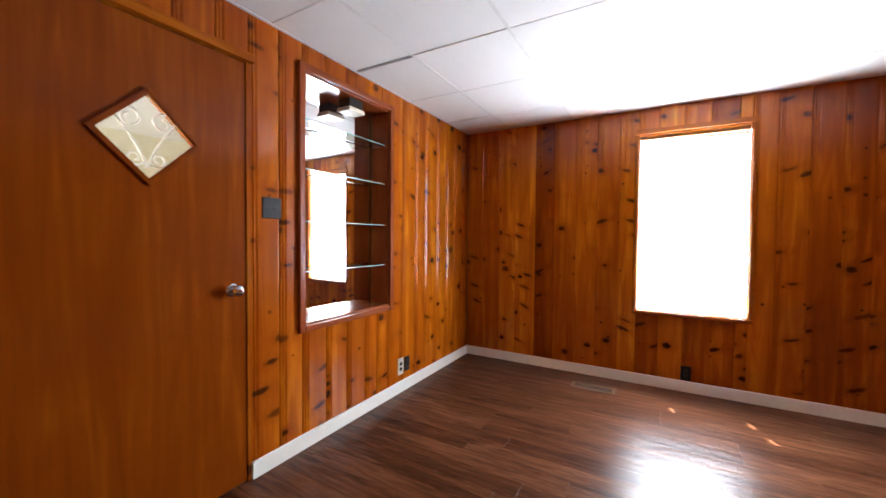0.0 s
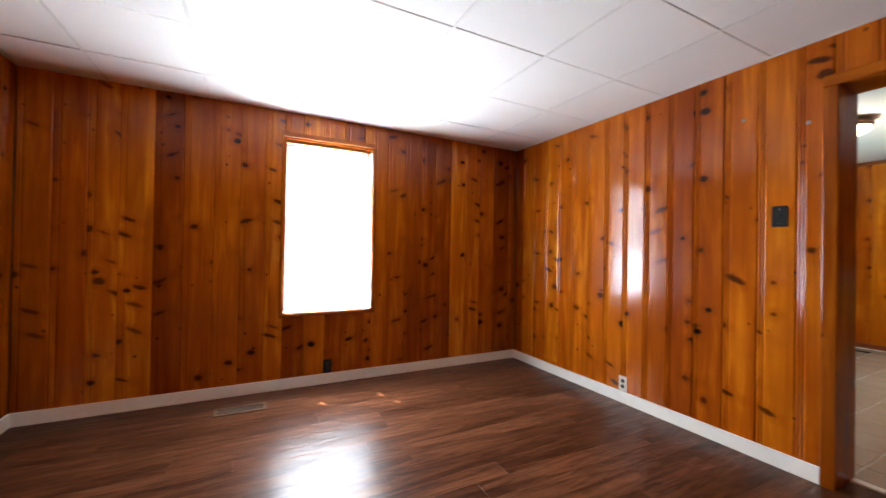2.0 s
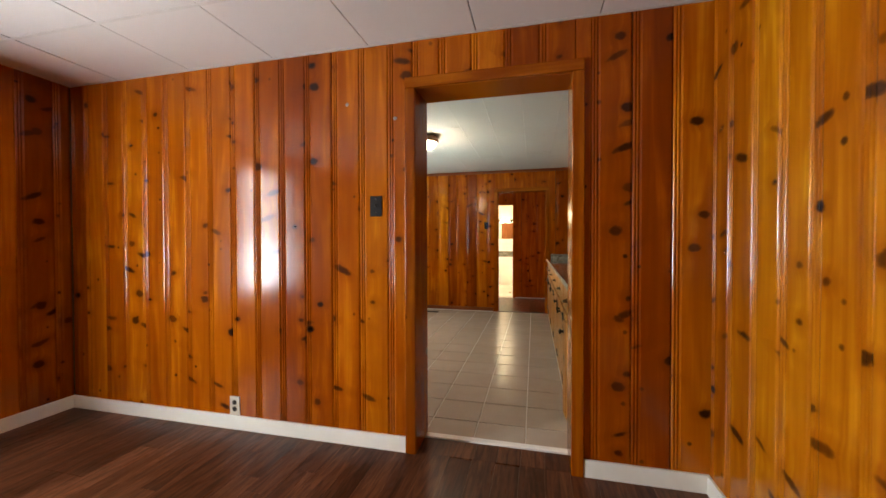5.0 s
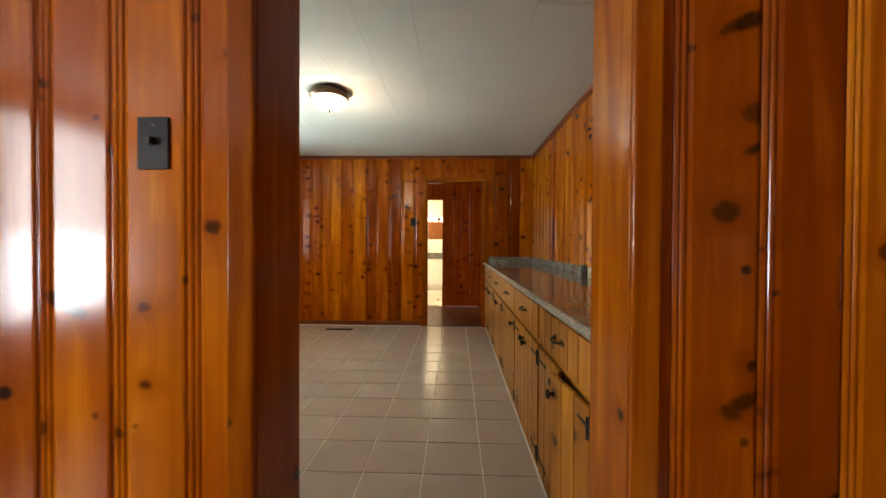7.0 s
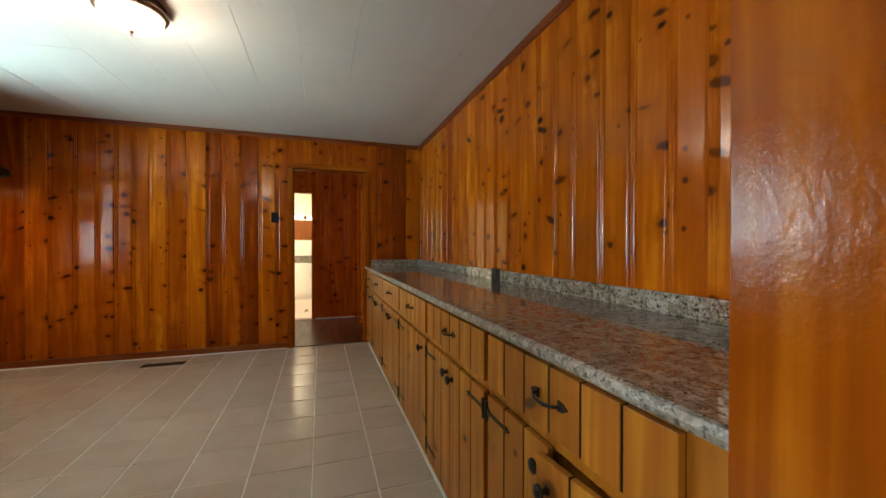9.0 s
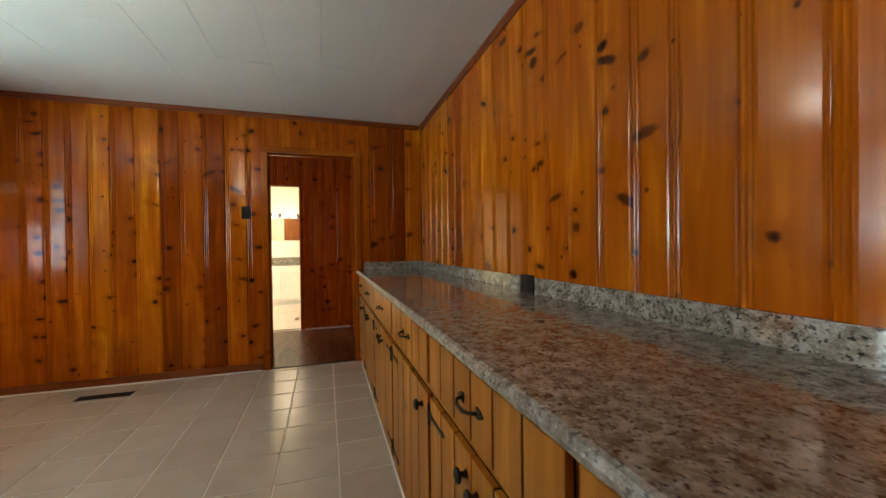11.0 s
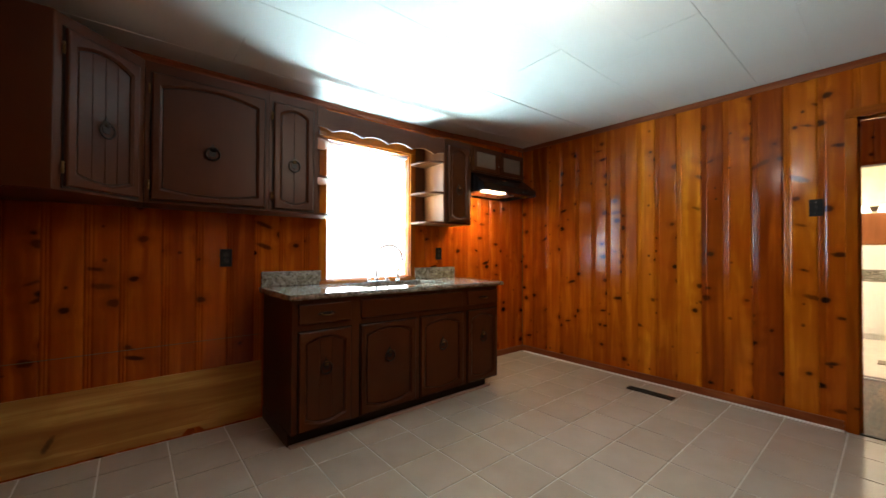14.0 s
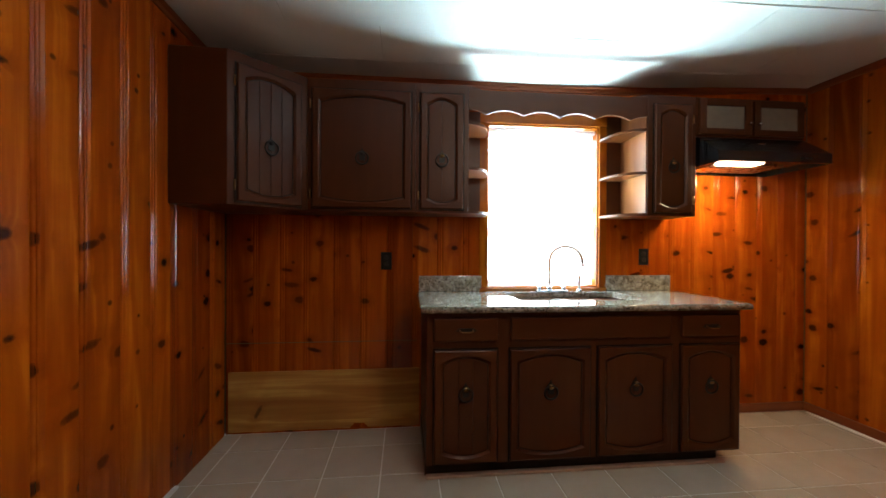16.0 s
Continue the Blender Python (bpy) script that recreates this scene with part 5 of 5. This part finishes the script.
def long_counter():
    x0, x1 = KD + 0.004, KE - 0.001
    ob = thing("long_countertop", pose(x0, KS, CT - 0.034), "long speckled granite countertop along the pine wall", "countertop")
    w, d = x1 - x0, 0.058 - KS
    bm = bmesh.new()
    box(bm, 0, w, 0.001, d - 0.010, 0, 0.034)
    part("slab", bm, M_GRANITE, ob)
    bm = bmesh.new()
    rng2 = random.Random(4)
    n = 150
    prof = ((0.0, 0.001), (0.009, 0.004), (0.013, 0.017), (0.008, 0.030), (0.0, 0.0338))
    rows = []
    for i in range(n + 1):
        j = rng2.uniform(-0.0018, 0.0018)
        rows.append([bm.verts.new((w * i / n, d - 0.0105 + q + (j if q else 0), z)) for q, z in prof])
    for p, q in zip(rows, rows[1:]):
        for k in range(len(prof) - 1):
            bm.faces.new((p[k], q[k], q[k + 1], p[k + 1]))
    bm.faces.new(rows[0])
    bm.faces.new(rows[-1][::-1])
    part("chiselled_edge", bm, M_GRANITE_EDGE, ob, "rough chiselled granite edge")
    part("backsplash", box(bmesh.new(), 0.0, w, 0.001, 0.025, 0.0345, 0.112, 0.003), M_GRANITE, ob)
    part("side_splash", box(bmesh.new(), w - 0.024, w, 0.026, d - 0.075, 0.0345, 0.112, 0.003), M_GRANITE, ob)
    return ob


long_counter()
single("counter_floor_strip", box(bmesh.new(), 0.27, 4.45, CF + 0.001, CF + 0.018, 0.0, 0.012, 0.003), M_CAULK, "white caulk line along the base cabinets", "trim", "structure")

# ---- kitchen ceiling lamp ----
fl = thing("ceiling_lamp", pose(2.263, 1.498, KC), "lit flush ceiling lamp with a bronze rim", "ceiling lamp")
part("pan", lathe(bmesh.new(), ((0.137, 0.0), (0.146, -0.006), (0.153, -0.020), (0.151, -0.034), (0.157, -0.040), (0.0, -0.040)), 48), M_NICKEL, fl, "bronze pan")
part("rim", lathe(bmesh.new(), ((0.157, -0.041), (0.161, -0.050), (0.158, -0.062), (0.149, -0.070), (0.138, -0.071), (0.135, -0.058), (0.0, -0.056)), 48), M_NICKEL, fl, "bronze rim")
part("glass_bowl", lathe(bmesh.new(), ((0.137, -0.066), (0.137, -0.086), (0.128, -0.108), (0.106, -0.126), (0.068, -0.141), (0.024, -0.148), (0.0, -0.148)), 48), M_GLOBE, fl, "glowing frosted glass bowl")
part("finial", lathe(bmesh.new(), ((0.010, -0.1475), (0.013, -0.159), (0.006, -0.166), (0.009, -0.172), (0.0, -0.179)), 14), M_NICKEL, fl)
for y, z in ((1.314, 1.989), (1.018, 1.887)):
    single("wall_plug", lathe(bmesh.new(), ((0.011, 0.0), (0.0105, 0.0015), (0.009, 0.002), (0.0, 0.002)), 16, pose(RE, y, z, 0, -90, 0)), M_PLUG, "small round grey plug in the pine wall", "wall plug")
hook = thing("ceiling_hook", pose(1.10, 0.394, KC), "small dark hook in the kitchen ceiling", "hook")
part("hook_wire", tube(bmesh.new(), ((0, 0, 0.0), (0, 0, -0.014), (0.006, 0, -0.022), (0.012, 0, -0.016)), 0.0025, 6), M_IRON, hook)
part("hook_plate", lathe(bmesh.new(), ((0.008, 0.0), (0.007, -0.003), (0.0, -0.004)), 12), M_IRON, hook)

# ---- bathroom, seen through the hall ----
van = thing("bathroom_vanity", pose(8.95, 1.20, 0.0), "white painted bathroom vanity with panel doors", "cabinet")
part("body", box(bmesh.new(), -0.265, 0.265, -0.75, 0.75, 0.09, 0.795, 0.003), M_WHITE, van)
part("toe_kick", box(bmesh.new(), -0.215, 0.265, -0.75, 0.75, 0.002, 0.089), M_WHITE, van)
for k in range(4):
    y0 = -0.735 + k * 0.37
    bm = bmesh.new()
    for b in ((y0, y0 + 0.05, 0.13, 0.68), (y0 + 0.30, y0 + 0.35, 0.13, 0.68), (y0 + 0.05, y0 + 0.30, 0.13, 0.18), (y0 + 0.05, y0 + 0.30, 0.63, 0.68)):
        box(bm, -0.285, -0.266, b[0], b[1], b[2], b[3], 0.003)
    door = part("door", bm, M_WHITE, van)
    part("panel", box(bmesh.new(), -0.275, -0.266, y0 + 0.049, y0 + 0.301, 0.179, 0.631, 0.003), M_WHITE, door)
part("top", box(bmesh.new(), -0.285, 0.269, -0.77, 0.77, 0.797, 0.832, 0.004), M_GRANITE, van, "brown speckled granite top")
part("backsplash", box(bmesh.new(), 0.245, 0.269, -0.77, 0.77, 0.8325, 0.945, 0.003), M_GRANITE, van)
single("bath_wainscot", box(bmesh.new(), 9.208, 9.2195, 0.21, 2.89, 0.946, 1.300, 0.002), M_WHITE, "white painted lower wall above the vanity", "wall", "structure")
mir = thing("vanity_mirror", pose(9.21, 1.02, 1.32), "wall mirror above the vanity, behind a painted pine reflection", "mirror")
part("glass", box(bmesh.new(), -0.010, 0.0, -0.40, 0.16, 0.0, 0.44), M_MIRROR, mir)
# the mirror's reflection of pine, put in as a brown sheet before the glass
single("wood_panel", box(bmesh.new(), 9.19, 9.198, 0.615, 1.185, 1.31, 1.765, 0.004), M_LIT_BROWN, "brown sheet painted as the pine reflected in the mirror", "panel")
bar = thing("vanity_light", pose(9.215, 1.08, 1.83), "vanity light bar with glowing glass shades", "wall lamp")
part("bar", box(bmesh.new(), -0.03, 0.0, -0.36, 0.36, -0.04, 0.04, 0.006), M_CHROME, bar)
for y in (-0.27, -0.09, 0.09, 0.27):
    shade = part("shade", lathe(bmesh.new(), ((0.022, 0.03), (0.030, 0.02), (0.050, -0.03), (0.062, -0.075), (0.0, -0.070)), 18, pose(-0.11, y, 0.02)), M_BATHGLOBE, bar, "glowing glass shade")
    part("arm", tube(bmesh.new(), ((-0.028, y, 0.0), (-0.07, y, 0.045), (-0.11, y, 0.052)), 0.007, 8), M_CHROME, bar)
single("bath_scale", box(bmesh.new(), 7.0, 7.20, 0.78, 0.84, 0.002, 0.012, 0.003), M_VENT, "tan bathroom floor register", "floor vent")


# ---- panelling boards ----
BOARD_MESHES = {}


def board_mesh(w, h, thick=T):
    key = (round(w, 3), round(h, 3))
    if key not in BOARD_MESHES:
        k = w / 2 - 0.0005
        prof = [(-k, 0.0), (-k, -thick + 0.0055), (-k + 0.004, -thick + 0.002), (-k + 0.009, -thick + 0.0003), (-k + 0.014, -thick + 0.002), (-k + 0.0165, -thick + 0.0045), (-k + 0.0190, -thick + 0.0015), (-k + 0.023, -thick + 0.0002), (-k + 0.028, -thick + 0.0015),
                (-k + 0.0305, -thick + 0.0045), (-k + 0.034, -thick + 0.0035), (-k + 0.042, -thick), (k - 0.012, -thick), (k - 0.006, -thick + 0.0015), (k - 0.002, -thick + 0.0055), (k, -thick + 0.0055), (k, 0.0)]
        if w < 0.08:
            prof = [(-k, 0.0), (-k, -thick + 0.004), (-k + 0.004, -thick), (k - 0.004, -thick), (k, -thick + 0.004), (k, 0.0)]
        bm = bmesh.new()
        lo = [bm.verts.new((x, y, 0)) for x, y in prof]
        hi = [bm.verts.new((x, y, h)) for x, y in prof]
        n = len(prof)
        for i in range(n):
            bm.faces.new((lo[i], lo[(i + 1) % n], hi[(i + 1) % n], hi[i]))
        bm.faces.new(lo[::-1])
        bm.faces.new(hi)
        BOARD_MESHES[key] = mesh(bm, M_PINE, "board")
    return BOARD_MESHES[key]


def panelling(wall, turn, at, runs, seed, material=None, even=0.0):
    """Vertical boards on a wall; runs of (from, to, bottom, top) along x (turn 0 or 180) or y (turn 90 or -90); at: the core's face."""
    rng = random.Random(seed)
    for s0, s1, z0, z1 in runs:
        s = s0
        while s < s1 - 0.002:
            w = even or rng.choice((0.150, 0.168, 0.175, 0.178, 0.182, 0.196))
            if s1 - s - w < (0.02 if even else 0.07):
                w = s1 - s
                if w > 0.24:
                    w /= 2
            ob = new("board", board_mesh(w, z1 - z0))
            ob.parent = wall
            mid = s + w / 2
            # each board cups and leans a little
            lean, twist = rng.uniform(-0.05, 0.05), rng.uniform(-0.45, 0.45)
            ob.matrix_basis = pose(mid, at, z0, lean, 0, turn + twist) if turn in (0, 180) else pose(at, mid, z0, 0, lean, turn + twist)
            if material:
                ob.material_slots[0].link = "OBJECT"
                ob.material_slots[0].material = material
            s += w


panelling(wall_north, 0, RN + T, [(RW, W1[0], 0, RC + 0.03), (W1[0], W1[1], 0, W1[2]), (W1[0], W1[1], W1[3], RC + 0.03), (W1[1], RE, 0, RC + 0.03)], 11)
panelling(wall_east, -90, RE + T, [(RS - T + 0.001, -0.023, 0, RC + 0.03), (-0.023, D1[0] - 0.019, 0, RC + 0.03), (D1[0] - 0.019, D1[1] + 0.019, D1[2] + 0.02, RC + 0.03), (D1[1] + 0.019, 1.061, 0, RC + 0.03), (1.061, RN, 0, RC + 0.03)], 12, even=0.1775)
panelling(wall_west, 90, RW - T, [(RS, 0.18, 0, RC + 0.03), (0.18, 1.06, 2.064, RC + 0.03), (1.06, NI[0] - 0.001, 0, RC + 0.03), (NI[0], NI[1], 0, NI[2] - 0.002), (NI[0], NI[1], NI[3] + 0.002, RC + 0.03), (NI[1] + 0.001, RN, 0, RC + 0.03)], 13)
panelling(wall_south, 180, RS - T, [(RW, RE, 0, RC + 0.03)], 14, M_GOLD)
panelling(kitchen_wall_north, 0, KN + T, [(KW, W2[0], 0, KC), (W2[0], W2[1], 0, W2[2]), (W2[0], W2[1], W2[3], KC), (W2[1], KE, 0, KC)], 15, M_RED)
panelling(kitchen_wall_east, -90, KE + T, [(KS, D2[0] - 0.019, 0, KC), (D2[0] - 0.019, D2[1] + 0.019, D2[2] + 0.02, KC), (D2[1] + 0.019, KN, 0, KC)], 16, M_EAST)
panelling(kitchen_wall_south, 180, KS - T, [(KD, KE, 0, KC)], 17, M_WARM)
panelling(wall_east, 90, KW - T, [(1.15, KN, 0, KC)], 18, M_RED)
panelling(wall_east, 90, KD - T, [(KS, D1[0] - 0.019, 0, KC), (D1[0] - 0.019, D1[1] + 0.019, D1[2] + 0.02, KC), (D1[1] + 0.019, 1.15, 0, KC)], 19, M_RED)
panelling(hall_wall_east, -90, HE + T, [(0.0, 0.68, 0, HC), (0.68, 1.50, 2.031, HC), (1.50, 3.7, 0, HC)], 20, M_HALL)

# ---- floor pieces ----
PLANKS = {}


def plank(parent, x0, x1, y0, y1):
    key = (round(x1 - x0, 2), round(y1 - y0, 3))
    if key not in PLANKS:
        w, d = (x1 - x0) / 2 - 0.0002, (y1 - y0) / 2 - 0.0002
        bm = bmesh.new()
        lo = [bm.verts.new(v) for v in ((-w, -d, -0.0085), (w, -d, -0.0085), (w, d, -0.0085), (-w, d, -0.0085))]
        mid = [bm.verts.new(v) for v in ((-w, -d, -0.0005), (w, -d, -0.0005), (w, d, -0.0005), (-w, d, -0.0005))]
        b = 0.0007
        hi = [bm.verts.new(v) for v in ((-w + b, -d + b, 0), (w - b, -d + b, 0), (w - b, d - b, 0), (-w + b, d - b, 0))]
        for p, q in ((lo, mid), (mid, hi)):
            for i in range(4):
                bm.faces.new((p[i], p[(i + 1) % 4], q[(i + 1) % 4], q[i]))
        bm.faces.new(hi)
        PLANKS[key] = mesh(bm, M_FLOOR, "plank")
    ob = new("plank", PLANKS[key])
    ob.parent = parent
    ob.location = ((x0 + x1) / 2, (y0 + y1) / 2, 0)


def planks(parent, x0, x1, y0, y1, width, seed):
    rng = random.Random(seed)
    y = y0
    while y < y1 - 0.01:
        yb = min(y + width, y1)
        x = x0 - round(rng.uniform(0, 1.1), 1)
        while x < x1 - 0.001:
            xb = x + 1.2
            a, b = max(x, x0), min(xb, x1)
            if b - a > 0.04:
                plank(parent, a, b, y, yb)
            x = xb
        y = yb


planks(floor, RW - 0.01, RE + 0.012, RS - 0.01, RN + 0.01, 0.127, 31)
planks(hall_floor, KE + 0.035, HE + 0.12, -0.05, 1.7, 0.127, 32)
TILES = {}
PITCH, TX, TY = 0.307, 2.0, 0.303
for i in range(-8, 12):
    for j in range(-6, 14):
        x0, x1 = TX + i * PITCH, TX + (i + 1) * PITCH
        y0, y1 = TY + j * PITCH, TY + (j + 1) * PITCH
        x0, x1, y0, y1 = max(x0, KD - 0.003), min(x1, KE + 0.003), max(y0, KS), min(y1, KN)
        if x1 - x0 < 0.02 or y1 - y0 < 0.02:
            continue
        key = (round(x1 - x0, 3), round(y1 - y0, 3))
        if key not in TILES:
            w, d, b = (x1 - x0) / 2 - 0.0040, (y1 - y0) / 2 - 0.0040, 0.002
            bm = bmesh.new()
            lo = [bm.verts.new(v) for v in ((-w, -d, -0.004), (w, -d, -0.004), (w, d, -0.004), (-w, d, -0.004))]
            mid = [bm.verts.new(v) for v in ((-w, -d, -0.0012), (w, -d, -0.0012), (w, d, -0.0012), (-w, d, -0.0012))]
            hi = [bm.verts.new(v) for v in ((-w + b, -d + b, 0), (w - b, -d + b, 0), (w - b, d - b, 0), (-w + b, d - b, 0))]
            for p, q in ((lo, mid), (mid, hi)):
                for k in range(4):
                    bm.faces.new((p[k], p[(k + 1) % 4], q[(k + 1) % 4], q[k]))
            bm.faces.new(hi)
            TILES[key] = mesh(bm, M_TILE, "tile")
        ob = new("tile", TILES[key])
        ob.parent = kitchen_floor
        ob.location = ((x0 + x1) / 2, (y0 + y1) / 2, 0)
planks(doorway_floor, RE + 0.012, 0.198, D1[0], D1[1], 0.127, 33)
